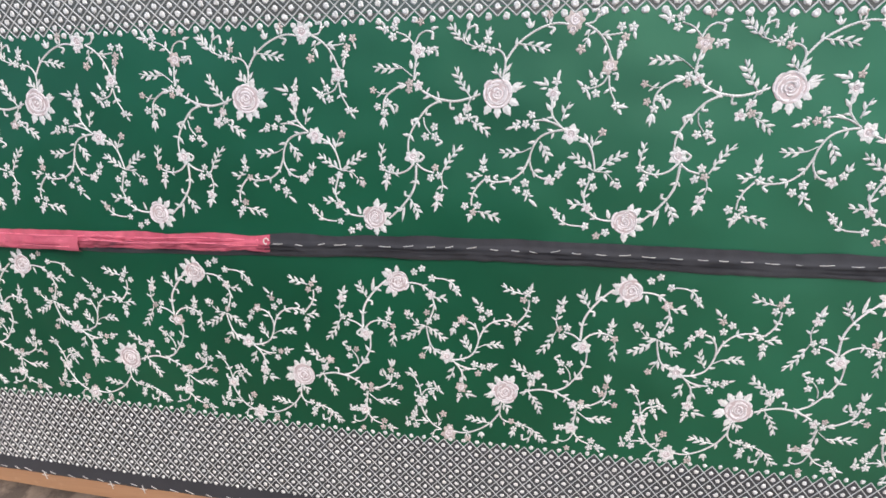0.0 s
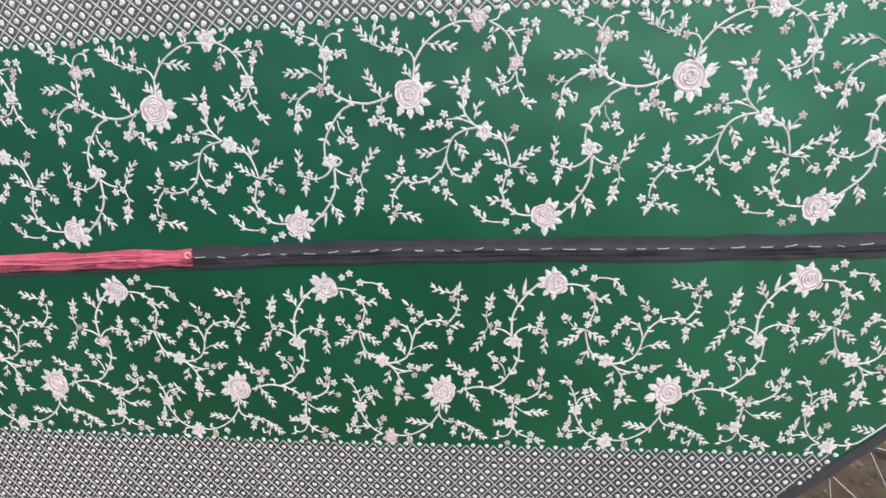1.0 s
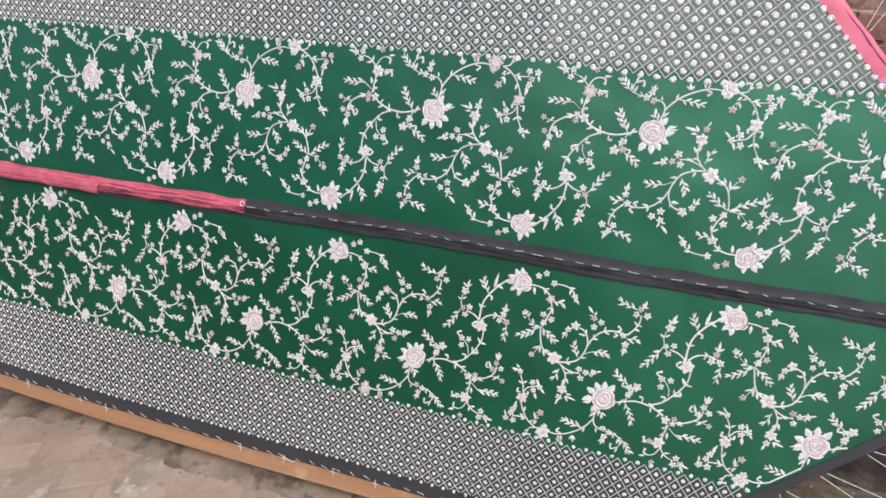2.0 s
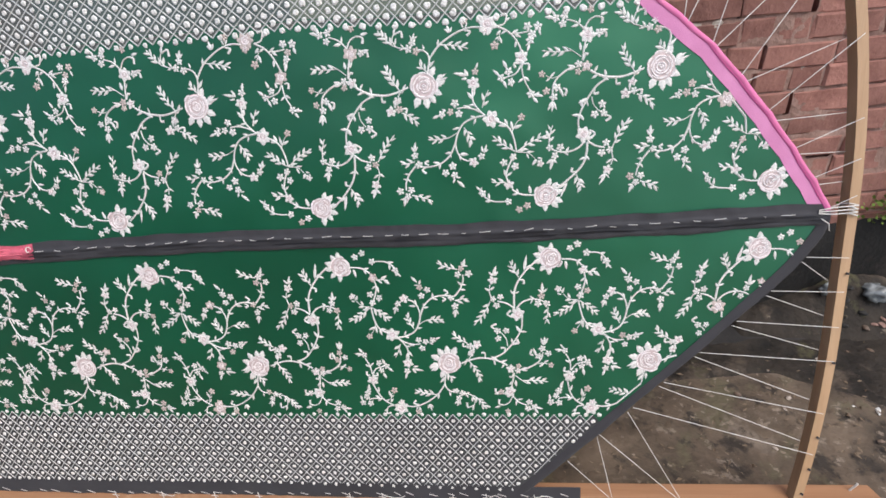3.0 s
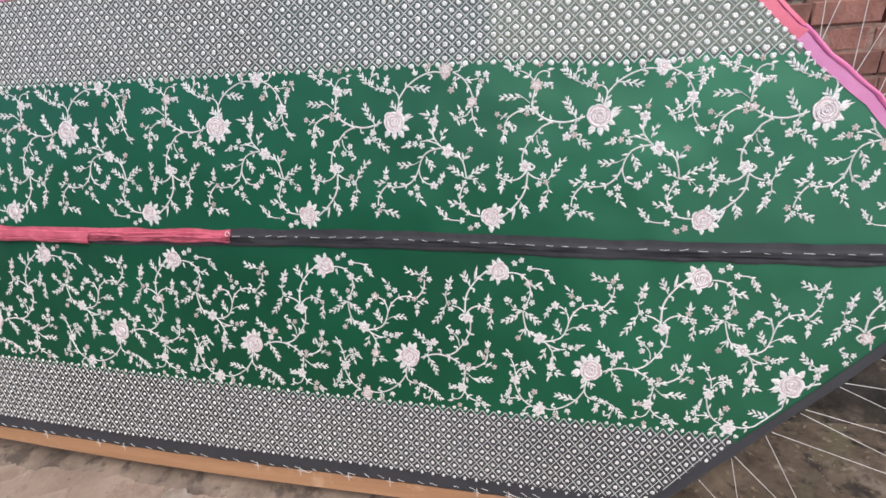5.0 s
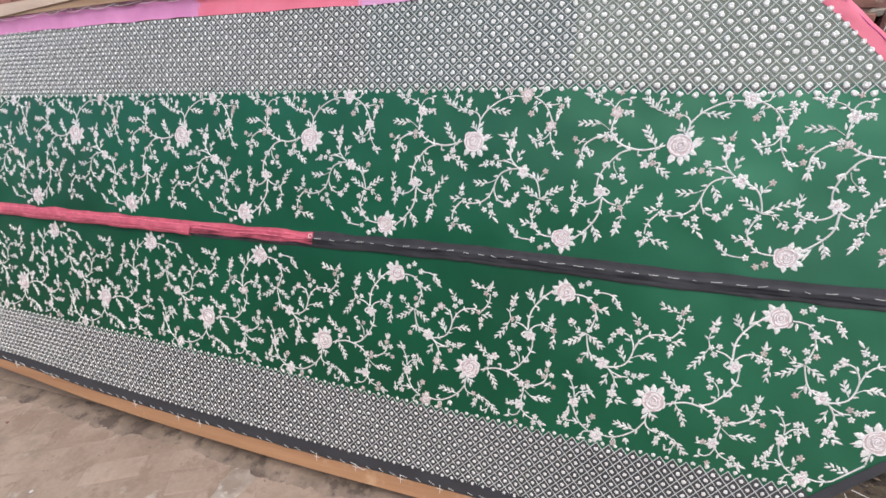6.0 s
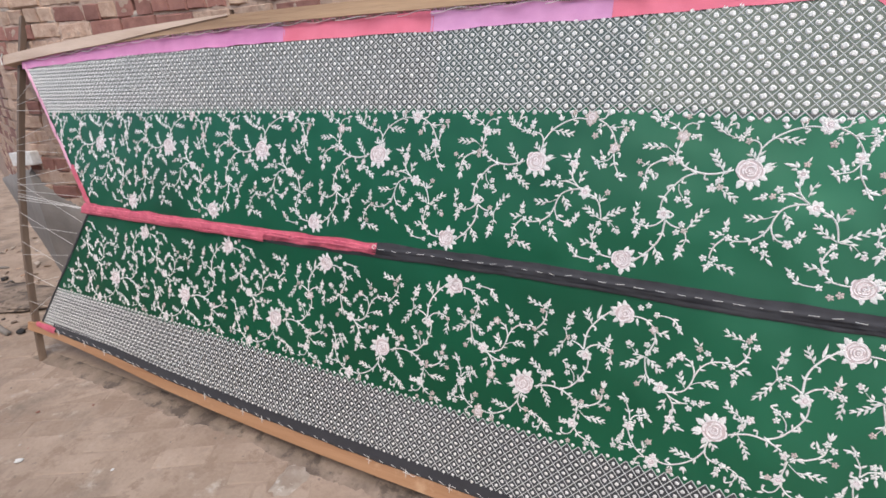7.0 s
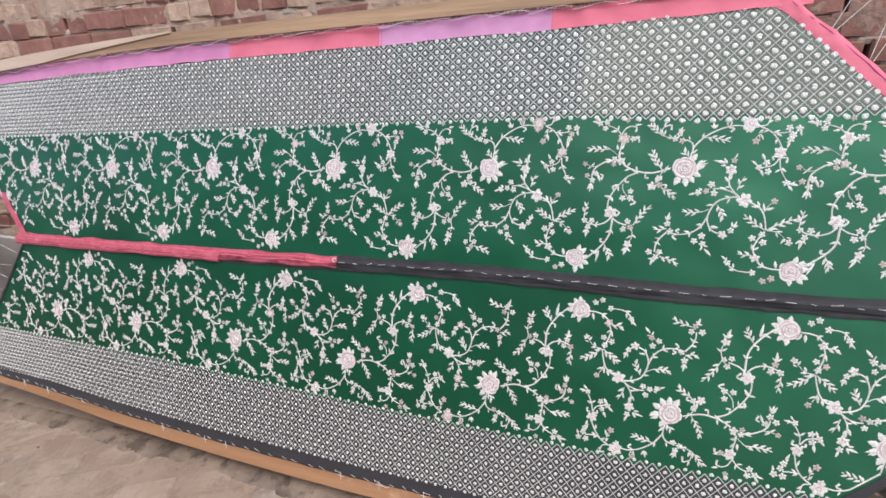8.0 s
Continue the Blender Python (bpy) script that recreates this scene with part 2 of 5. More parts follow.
def box(bm, x0, x1, y0, y1, z0, z1, bevel=0.0):
    r = bmesh.ops.create_cube(bm, size=1.0, matrix=Matrix.Translation(((x0 + x1) / 2, (y0 + y1) / 2, (z0 + z1) / 2)) @ Matrix.Diagonal((x1 - x0, y1 - y0, z1 - z0, 1)))
    if bevel:
        edges = list({e for v in r["verts"] for e in v.link_edges})
        bmesh.ops.bevel(bm, geom=edges, offset=bevel, segments=2, affect="EDGES", profile=0.6)


def swept(bm, path, wide, deep, sides=4, wobble=0.0):
    """A bar of rectangular or round section along a path of points lying nearly in the frame's plane."""
    rings = []
    broad = wide
    for i, p in enumerate(path):
        wide = broad(p[0]) if callable(broad) else broad
        a, b = Vector(path[max(i - 1, 0)]), Vector(path[min(i + 1, len(path) - 1)])
        d = (b - a).normalized()
        s = Vector((0, 1, 0)).cross(d).normalized()
        o = d.cross(s)
        ring = []
        for k in range(sides):
            ang = 2 * math.pi * (k + 0.5) / sides
            f = math.sqrt(2) if sides == 4 else 1.0
            w = 1 + wobble * (random.random() - 0.5)
            ring.append(bm.verts.new(Vector(p) + s * (wide / 2 * f * math.cos(ang) * w) + o * (deep / 2 * f * math.sin(ang) * w)))
        rings.append(ring)
    for r0, r1 in zip(rings, rings[1:]):
        for k in range(sides):
            bm.faces.new((r0[k], r0[(k + 1) % sides], r1[(k + 1) % sides], r1[k]))
    bm.faces.new(rings[0][::-1])
    bm.faces.new(rings[-1])
    bmesh.ops.recalc_face_normals(bm, faces=bm.faces)


# ---- the ground, the walls ----
FRAME = pose(0, 0, 0.895, -16, 0, 0)  # the leaning frame: x along it, z up its face, y into its back


def wall_y(x):
    return 0.492 + 0.08 * x


bm = bmesh.new()
bmesh.ops.create_grid(bm, x_segments=2, y_segments=2, size=60)
ground = tagged(part("ground", bm, EARTH), "dusty tan earth and worn paving of a yard", "ground", kind="structure")


# ---- the embroidery frame ----
frame_thing = tagged(empty("embroidery_frame", FRAME), "long wooden embroidery frame leaning on a brick wall", "embroidery frame")


def low_edge(u):
    """The upper edge of the bottom beam, which bows upwards at its far end."""
    return float(np.interp(u, (-2.5, -1.96, -1.54, -1.16, -0.83, -0.52, -0.24, 0.02, 0.3, 1.0, 1.7, 2.4), (-0.702, -0.704, -0.733, -0.765, -0.782, -0.793, -0.802, -0.808, -0.810, -0.815, -0.824, -0.830)))


def beam_width(u):
    return 0.063 - 0.016 * min(max((-0.5 - u) / 1.5, 0), 1)


def splice_width(u):
    """The pale end piece is scarfed onto the beam and tapers out."""
    return 0.052 - 0.046 * min(max((u + 1.6) / 0.8, 0), 1)


def top_mid(u):
    return 0.873 - 0.023 * min(u + 0.4, 0) ** 2


bm = bmesh.new()
swept(bm, [(u, 0.026, low_edge(u) - beam_width(u) / 2) for u in np.linspace(-2.31, 2.32, 60)], beam_width, 0.055)
part("bottom_beam", bm, BEAM, frame_thing, "planed orange-brown wooden beam")
bm = bmesh.new()
swept(bm, [(u, 0.016, top_mid(u)) for u in np.linspace(-2.3, 2.3, 36)], 0.050, 0.06)
part("top_beam", bm, TAN_BEAM, frame_thing, "tan weathered wooden beam")
bm = bmesh.new()
swept(bm, [(u, 0.014, top_mid(u) + 0.027 - splice_width(u) / 2) for u in np.linspace(-2.52, -0.8, 26)], splice_width, 0.068)
part("beam_splice", bm, PALE_BEAM, frame_thing, "pale bleached end piece of the beam")
# dark strip added to paint the shaded underside of the top beam
bm = bmesh.new()
swept(bm, [(u, 0.016, top_mid(u) - 0.031) for u in np.linspace(-2.0, 1.36, 40)], 0.010, 0.05, 4, 0.3)
part("batten", bm, STICK, frame_thing, "thin dark strip painting the beam's shaded underside")


def right_u(v):
    return 2.130 - 0.21 * max(v, 0) ** 2 - 0.14 * max(-v - 0.3, 0) ** 2


def left_u(v):
    return -2.449 + 0.155 * max(0.3 - v, 0) ** 2 + 0.05 * max(v - 0.3, 0) ** 2


bm = bmesh.new()
swept(bm, [(right_u(v), 0.005, v) for v in np.linspace(-0.9, 0.98, 24)], 0.023, 0.030)
part("right_stretcher", bm, TAN_STICK, frame_thing, "tan wooden strip with peg holes")
bm = bmesh.new()
swept(bm, [(left_u(v), 0.03, v) for v in np.linspace(-0.925, 1.02, 24)], 0.023, 0.03)
part("left_stretcher", bm, STICK, frame_thing, "dark brown wooden strip")

# ---- the cloth ----
cloth = tagged(empty("embroidered_cloth", FRAME), "green cloth with cream floral embroidery laced into a wooden frame", "cloth")


def edge_l(v):
    return -1.745 - 0.79 * v if v > 0 else -1.745 + 0.55 * v


def edge_r(v):
    return 2.082 - 0.599 * v - 0.415 * v * v if v > 0 else 2.172 + 1.08 * v - 0.090 * math.exp(v / 0.066)


def warp(u, v):
    """How the cloth is drawn out of square: the lower part narrows to the far end, the pieced border hangs lower."""
    if v <= 0:
        slack = float(np.interp(u, (-1.8, -1.54, -1.16, -0.83, -0.52, -0.24, 0.02, 0.25, 0.47, 1.0, 1.5), (0.0, 0.001, 0.020, 0.028, 0.024, 0.012, 0.002, -0.008, -0.010, -0.005, 0.0)))
        return v * (1 + 0.036 * u + 0.045 * min(max(u - 0.2, -1.0), 0)) - slack * min(max((-v - 0.5) / 0.27, 0), 1)
    k = min(max((u - 0.85) / 0.3, 0), 1) * min(max((v - 0.38) / 0.12, 0), 1)
    return v * (1 + 0.012 * u) + k * (-0.020 + 0.034 * min(max((v - 0.5) / 0.28, 0), 1))


def sheet(name, v0, v1, material, y=0.0, label="", lo=-9.0, hi=9.0, nu=90, nv=14):
    bm = bmesh.new()
    grid = []
    for j in range(nv + 1):
        v = v0 + (v1 - v0) * j / nv
        row = []
        for i in range(nu + 1):
            ua, ub = max(edge_l(v), lo), min(edge_r(v), hi)
            u = ua + (ub - ua) * i / nu
            row.append(bm.verts.new((u, y, warp(u, v))))
        grid.append(row)
    for j in range(nv):
        for i in range(nu):
            bm.faces.new((grid[j][i], grid[j][i + 1], grid[j + 1][i + 1], grid[j + 1][i]))
    return part(name, bm, material, cloth, label, True)


SEAM = 0.83  # where the net of the upper border is pieced
INNER_T, OUTER_T, INNER_B, OUTER_B = 0.504, 0.779, -0.520, -0.772
sheet("upper_panel", 0.0, INNER_T + 0.022, GREEN, 0.0, "green satin panel")
sheet("lower_panel", INNER_B - 0.022, 0.0, GREEN, 0.0, "green satin panel")
sheet("upper_border", INNER_T + 0.02, OUTER_T, NET, -0.0005, "grey net border with cream lattice", hi=0.18)
sheet("upper_border", INNER_T + 0.02, OUTER_T, NET_SLATE, -0.0005, "slate-grey net border with cream lattice", lo=0.18, hi=SEAM)
sheet("upper_border", INNER_T + 0.02, OUTER_T, NET_OLIVE, -0.0005, "olive-grey net border with cream lattice", lo=SEAM)
sheet("lower_border", OUTER_B, INNER_B - 0.02, NET_DARK, -0.0005, "charcoal border with cream lattice")


# ---- mesh gathering for embroidery ----
class Gather:
    """Vertices and faces of many small stitched shapes, joined into one mesh."""

    def __init__(self):
        self.v, self.f = [], []

    def add(self, verts, faces):
        n = len(self.v)
        self.v += verts
        self.f += [tuple(n + i for i in f) for f in faces]

    def mesh(self, name):
        me = bpy.data.meshes.new(name)
        me.from_pydata(self.v, [], self.f)
        me.update()
        return me


LIFT = 0.0009  # how far stitches stand off the cloth


def leaf_shape(length, width=0.36):
    """A satin-stitched leaf along +x with a stitched, slightly toothed outline, its face towards -y."""
    w, h, teeth = length * width / 2, 0.0014, 7
    v = [(0, -LIFT, 0)]
    for side in (1, -1):
        for k in range(1, teeth):
            t = k / teeth
            bulge = 1.20 * math.sin(math.pi * t ** 0.70) * (1.0 - 0.22 * t) * (1.0 if k % 2 else 0.76)
            v.append((length * (t + (0.05 if k % 2 else 0.0)), -LIFT, side * w * min(bulge, 1.15)))
    v += [(length, -LIFT, 0), (length * 0.3, -LIFT - h, 0), (length * 0.7, -LIFT - h * 0.8, 0)]
    tip, r0, r1 = 2 * teeth - 1, 2 * teeth, 2 * teeth + 1
    up, down = list(range(1, teeth)), list(range(teeth, 2 * teeth - 1))
    f = []
    for row, flip in ((up, False), (down, True)):
        line = [0] + row + [tip]
        for k in range(teeth):
            tri = (line[k], r0 if k < teeth // 2 else r1, line[k + 1])
            f.append(tri[::-1] if flip else tri)
        mid = (line[teeth // 2], r0, r1)
        f.append(mid if flip else mid[::-1])
    return v, f


def star_shape(r, petals=5, h=0.0015, turn=0.0):
    """A small stitched flower with pointed petals."""
    v, f = [(0, -LIFT - h * 0.5, 0)], []
    for k in range(petals):
        a = turn + 2 * math.pi * k / petals
        ca, sa, b = math.cos(a), math.sin(a), math.pi / petals * 0.84
        n = len(v)
        v += [(0.68 * r * math.cos(a - b), -LIFT, 0.68 * r * math.sin(a - b)), (r * ca, -LIFT, r * sa),
              (0.68 * r * math.cos(a + b), -LIFT, 0.68 * r * math.sin(a + b)), (0.55 * r * ca, -LIFT - h, 0.55 * r * sa)]
        f += [(0, n + 3, n), (n, n + 3, n + 1), (n + 1, n + 3, n + 2), (n + 2, n + 3, 0)]
    return v, f


def knot_shape(r, turn=0.0, h=0.0024, seg=9):
    """A small uneven domed knot."""
    v, f = [(0, -LIFT - h * 0.75, 0)], []
    nick = random.randrange(seg)
    for q, k in ((0.6, 1.0), (1.0, 0.0)):
        for i in range(seg):
            a = turn + 2 * math.pi * i / seg
            w = r * q * random.uniform(0.82, 1.12) * (0.72 if i == nick else 1.0)
            v.append((w * math.cos(a), -LIFT - h * k * (0.5 if i == nick else 1.0), w * math.sin(a)))
    for i in range(seg):
        n = (i + 1) % seg
        f += [(0, 1 + n, 1 + i), (1 + i, 1 + n, 1 + seg + n, 1 + seg + i)]
    return v, f


def crescent_shape(inner, outer, span, h):
    """One curved petal between two radii, centred on +x."""
    v, f, steps = [], [], 10
    for i in range(steps + 1):
        t = i / steps * 2 - 1
        a, swell = span * t, math.sqrt(max(1 - t * t, 0.0)) * (1.0 if i % 2 else 0.84)
        r0 = inner + (outer - inner) * 0.16
        r2 = inner + (outer - inner) * (0.48 + 0.44 * swell)
        r1 = r0 * 0.35 + r2 * 0.65
        v += [(r * math.cos(a), -LIFT - h * k, r * math.sin(a)) for r, k in ((r0, 0.4), (r1, 1.0), (r2, 0.3))]
    for i in range(steps):
        f += [(3 * i + c, 3 * i + 3 + c, 3 * i + 4 + c, 3 * i + 1 + c) for c in (0, 1)]
    return v, f


BLOOMS = {}


def bloom(parent, r, rings, h, turn):
    """Rings of overlapping crescent petals round a centre, each petal a piece of its own."""
    inner = 0.0
    for k, (q, count) in enumerate(rings):
        key = (round(r, 4), k, count)
        if key not in BLOOMS:
            BLOOMS[key] = shared("petal", crescent_shape(r * inner, r * q, math.pi / count * 1.06, h * (1.3 - 0.5 * k / len(rings))), ROSE)
        for p in range(count):
            ob = mesh_part("petal", BLOOMS[key], None, parent)
            a = turn + k * 50 + 360 * (p + random.uniform(-0.28, 0.28)) / count
            ob.matrix_local = pose(r * random.uniform(-0.05, 0.05), random.uniform(-0.0004, 0.0004), r * random.uniform(-0.05, 0.05), 0, -a, 0) @ Matrix.Diagonal((random.uniform(0.84, 1.08), random.uniform(0.5, 1.1), random.uniform(0.80, 1.12), 1))
        inner = q


def disc_shape(r, y, seg=20):
    return [(r * math.cos(2 * math.pi * i / seg), y, r * math.sin(2 * math.pi * i / seg)) for i in range(seg)], [tuple(range(seg))[::-1]]


def placed(shape, u, v, angle=0.0):
    c, s = math.cos(angle), math.sin(angle)
    return [(u + c * x - s * z, y, v + s * x + c * z) for x, y, z in shape[0]], shape[1]


def smooth_path(pts, n=5):
    """A Catmull-Rom line through the points."""
    p = [pts[0]] + list(pts) + [pts[-1]]
    out = []
    for i in range(1, len(p) - 2):
        for k in range(n):
            t = k / n
            out.append(tuple(0.5 * (2 * b + (c - a) * t + (2 * a - 5 * b + 4 * c - d) * t * t + (3 * b - a - 3 * c + d) * t ** 3) for a, b, c, d in zip(p[i - 1], p[i], p[i + 1], p[i + 2])))
    return out + [tuple(pts[-1])]


def cord(g, path, w0, w1, h=0.0014, twist=True):
    """A couched cord along a path on the cloth, tapering from w0 to w1; twist: its strands bulge in turn."""
    if twist:
        fine = [path[0]]
        for a, b in zip(path, path[1:]):
            k = max(1, round(math.hypot(b[0] - a[0], b[1] - a[1]) / 0.0033))
            fine += [(a[0] + (b[0] - a[0]) * i / k, a[1] + (b[1] - a[1]) * i / k) for i in range(1, k + 1)]
        path = fine
    rows, n = [], len(path)
    for i, (u, v) in enumerate(path):
        a, b = path[max(i - 1, 0)], path[min(i + 1, n - 1)]
        du, dv = b[0] - a[0], b[1] - a[1]
        q = math.hypot(du, dv) or 1
        w = (w0 + (w1 - w0) * i / max(n - 1, 1)) / 2
        p = (1.25 if i % 2 else 0.72) if twist else 1.0
        r = 2 - p if twist else 1.0
        sx, sz = -dv / q * w, du / q * w
        rows += [(u + sx * p, -LIFT * 0.6, v + sz * p), (u, -LIFT - h * (1.2 if i % 2 else 0.75), v), (u - sx * r, -LIFT * 0.6, v - sz * r)]
    g.add(rows, [f for i in range(n - 1) for f in ((3 * i, 3 * i + 1, 3 * i + 4, 3 * i + 3), (3 * i + 1, 3 * i + 2, 3 * i + 5, 3 * i + 4))])


# shared meshes for the pieces that are objects of their own
def shared(name, shape, material):
    me = bpy.data.meshes.new(name)
    me.from_pydata(shape[0], [], shape[1])
    me.update()
    me.materials.append(material)
    return me


LEAF_MESH = shared("leaf", leaf_shape(0.02), CREAM)
FLORET_MESH = shared("floret", star_shape(0.0106), CREAM)
GOLD_FLORET = shared("floret", star_shape(0.0102), BUD)
PETAL_MESH = shared("petal", leaf_shape(0.025, 0.66), CREAM)
GOLD_PETAL = shared("petal", leaf_shape(0.025, 0.66), BUD)


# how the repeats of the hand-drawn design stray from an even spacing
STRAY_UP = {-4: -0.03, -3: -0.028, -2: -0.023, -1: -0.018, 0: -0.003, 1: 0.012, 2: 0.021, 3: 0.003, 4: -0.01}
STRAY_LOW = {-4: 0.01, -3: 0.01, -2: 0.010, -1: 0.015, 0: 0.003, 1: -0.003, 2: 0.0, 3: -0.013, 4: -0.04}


# and how the stretched cloth draws them along: for the outer and the inner row of roses, the place and the shift
PULL = {1: (((-1.68, -1.12, -0.57, 0.0, 0.56, 1.12, 1.65), (0.012, -0.037, -0.028, -0.030, -0.009, 0.013, 0.031)),
            ((-1.40, -0.84, -0.29, 0.28, 0.84, 1.40, 1.94), (-0.009, -0.022, -0.020, -0.013, -0.002, 0.006, 0.008))),
        -1: (((-1.60, -1.05, -0.49, 0.05, 0.59, 1.14, 1.68), (0.074, 0.029, 0.018, 0.001, 0.0, 0.0, 0.0)),
             ((-1.31, -0.76, -0.22, 0.32, 0.88, 1.41, 1.94), (0.006, 0.001, -0.011, -0.006, -0.006, 0.004, 0.007)))}

# local tugs near the laced end: where, how wide, and the shift
TUGS = {1: ((1.61, 0.15, 0.16, 0.024, 0.0), (1.45, 0.33, 0.11, 0.0075, -0.0135), (1.33, 0.18, 0.11, -0.010, 0.001), (1.53, 0.09, 0.07, 0.009, 0.004), (1.65, 0.39, 0.07, -0.005, -0.006)),
        -1: ((1.87, -0.21, 0.16, -0.023, 0.006), (1.47, -0.27, 0.16, 0.019, 0.002), (1.47, -0.06, 0.07, 0.016, -0.003), (1.47, -0.39, 0.07, 0.011, 0.005), (1.83, -0.09, 0.11, -0.002, -0.008))}


class Unit:
    """One repeat of the floral design; sign -1 turns it half round for the lower panel."""

    def __init__(self, u, v, sign):
        self.u, self.v, self.sign = u, v, sign
        self.turn = 0.0 if sign > 0 else math.pi
        self.vine, self.leaves, self.gold = Gather(), Gather(), Gather()

    def at(self, x, y):
        u, v = self.u + self.sign * x / 1000, self.v + self.sign * y / 1000
        if self.sign < 0:
            w = min(max((v + 0.364) / 0.266, 0.0), 1.3)
            u, v = u + 0.016 * w * min(max(x / 150, 0.0), 1.0), v + 0.018 * w
        s = min(max((abs(v) - 0.08) / 0.27, 0.0), 1.3)
        outer, inner = PULL[self.sign]
        v += -0.004 * (1 - s) + (0.006 * s if self.sign > 0 else 0.0)
        u += s * float(np.interp(u, *outer)) + (1 - s) * float(np.interp(u, *inner))
        if self.sign > 0:
            q = math.exp(-((u - 1.42) / 0.16) ** 2 - ((v - 0.19) / 0.10) ** 2)
            u, v = u + 0.020 * q, v - 0.006 * q
        q = [(math.exp(-((u - a) / w) ** 2 - ((v - b) / w / 0.8) ** 2), du, dv) for a, b, w, du, dv in TUGS[self.sign]]
        u, v = u + sum(k * du for k, du, dv in q), v + sum(k * dv for k, du, dv in q)
        return u, warp(u, v)

    def inside(self, u, v, margin=0.012):
        return edge_l(v) + margin < u < edge_r(v) - margin - (0.034 if v > 0 else 0.006) and (v > 0.03 if self.sign > 0 else v < -0.028)

    def near(self, u):
        return 0.80 < u < 1.0


def stem(m, width, *xy):
    pts = [m.at(x, y) for x, y in zip(xy[::2], xy[1::2])]
    path = [p for p in smooth_path(pts) if m.inside(*p)]
    if len(path) > 2:
        cord(m.vine, path, width * 0.00080, width * 0.00066)


def curl(m, *xy):
    pts = [m.at(x, y) for x, y in zip(xy[::2], xy[1::2])]
    if all(m.inside(*p) for p in pts):
        cord(m.vine, smooth_path(pts, 6), 0.0034, 0.0064)


def one_leaf(m, u0, v0, u1, v1):
    if not (m.inside(u0, v0, 0.004) and m.inside(u1, v1, 0.004)):
        return
    length, ang = math.hypot(u1 - u0, v1 - v0), math.atan2(v1 - v0, u1 - u0)
    length *= random.uniform(0.95, 1.12)
    slim = min(1.0, 0.021 / length)
    if m.near(u0):
        ob = mesh_part("leaf", LEAF_MESH, None, cloth)
        ob.matrix_local = pose(u0, 0, v0, 0, -math.degrees(ang), 0) @ Matrix.Diagonal((length / 0.02, 1, length / 0.02 * slim * random.uniform(0.98, 1.28), 1))
    else:
        m.leaves.add(*placed(leaf_shape(length, slim * random.uniform(0.31, 0.44)), u0, v0, ang))


def leaf(m, x0, y0, x1, y1):
    one_leaf(m, *m.at(x0, y0), *m.at(x1, y1))


def sprig(m, count, x0, y0, x1, y1):
    """A thin stalk with leaves on both sides and one at its tip."""
    a, b = Vector(m.at(x0, y0)), Vector(m.at(x1, y1))
    d = b - a
    length = d.length
    d.normalize()
    s = Vector((-d.y, d.x))
    size = 0.0185
    path = [tuple(a.lerp(b, t) + s * (0.05 * length * math.sin(t * math.pi))) for t in (0, 0.25, 0.5, 0.75, 0.9)]
    if all(m.inside(*p) for p in path):
        cord(m.vine, path, 0.0032, 0.0023)
    for i in range(count):
        t = 0.12 + 0.74 * i / max(count - 1, 1)
        p = Vector(a.lerp(b, t)) + s * (0.05 * length * math.sin(t * math.pi))
        if i == count - 1:
            q = b
        else:
            side = 1 if i % 2 else -1
            q = p + (d * 0.82 + s * side * 0.58) * size * random.uniform(0.85, 1.1)
        one_leaf(m, p.x, p.y, q.x, q.y)


def floret(m, x, y):
    u, v = m.at(x, y)
    if not m.inside(u, v):
        return
    if 0.3 < u < 1.6:
        ob = mesh_part("floret", GOLD_FLORET if random.random() < 0.12 else FLORET_MESH, None, cloth)
        ob.matrix_local = pose(u, 0, v, 0, random.uniform(0, 60), 0) @ Matrix.Diagonal((random.uniform(0.9, 1.1), 1, random.uniform(0.9, 1.1), 1))
    else:
        (m.gold if random.random() < 0.12 else m.leaves).add(*placed(star_shape(random.uniform(0.0092, 0.0110)), u, v, random.uniform(0, 1)))


def blossom(m, r, x, y):
    u, v = m.at(x, y)
    if m.inside(u, v, 0.015):
        k = r * 0.00105
        c = Gather()
        c.add(*disc_shape(k * 0.55, -LIFT * 0.7, 12))
        ob = mesh_part("blossom", c.mesh("blossom"), BLUSH, cloth)
        ob.matrix_local = pose(u, 0, v)
        bloom(ob, k * 0.62, ((0.5, 3), (1.08, 4)), 0.0015, random.uniform(0, 180))
        turn, n = random.uniform(0, 360), 5 if r < 13 else 6
        me = GOLD_PETAL if random.random() < 0.22 else PETAL_MESH
        for i in range(n):
            a = turn + 360 * (i + random.uniform(-0.15, 0.15)) / n
            pe = mesh_part("petal", me, None, ob)
            q = k * random.uniform(0.78, 0.98) / 0.025
            pe.matrix_local = pose(0.34 * k * math.cos(radians(a)), 0.0003, 0.34 * k * math.sin(radians(a)), 0, -a, 0) @ Matrix.Diagonal((q, 0.8, q * 1.4, 1))


def blush_bud(m, r, x, y):
    u, v = m.at(x, y)
    if m.inside(u, v, 0.01):
        g = Gather()
        g.add(*star_shape(r * 0.00115, 5, 0.0018, random.uniform(0, 2)))
        ob = mesh_part("bud", g.mesh("bud"), BUD, cloth, "dull gold-pink stitched bud")
        ob.matrix_local = pose(u, 0, v)


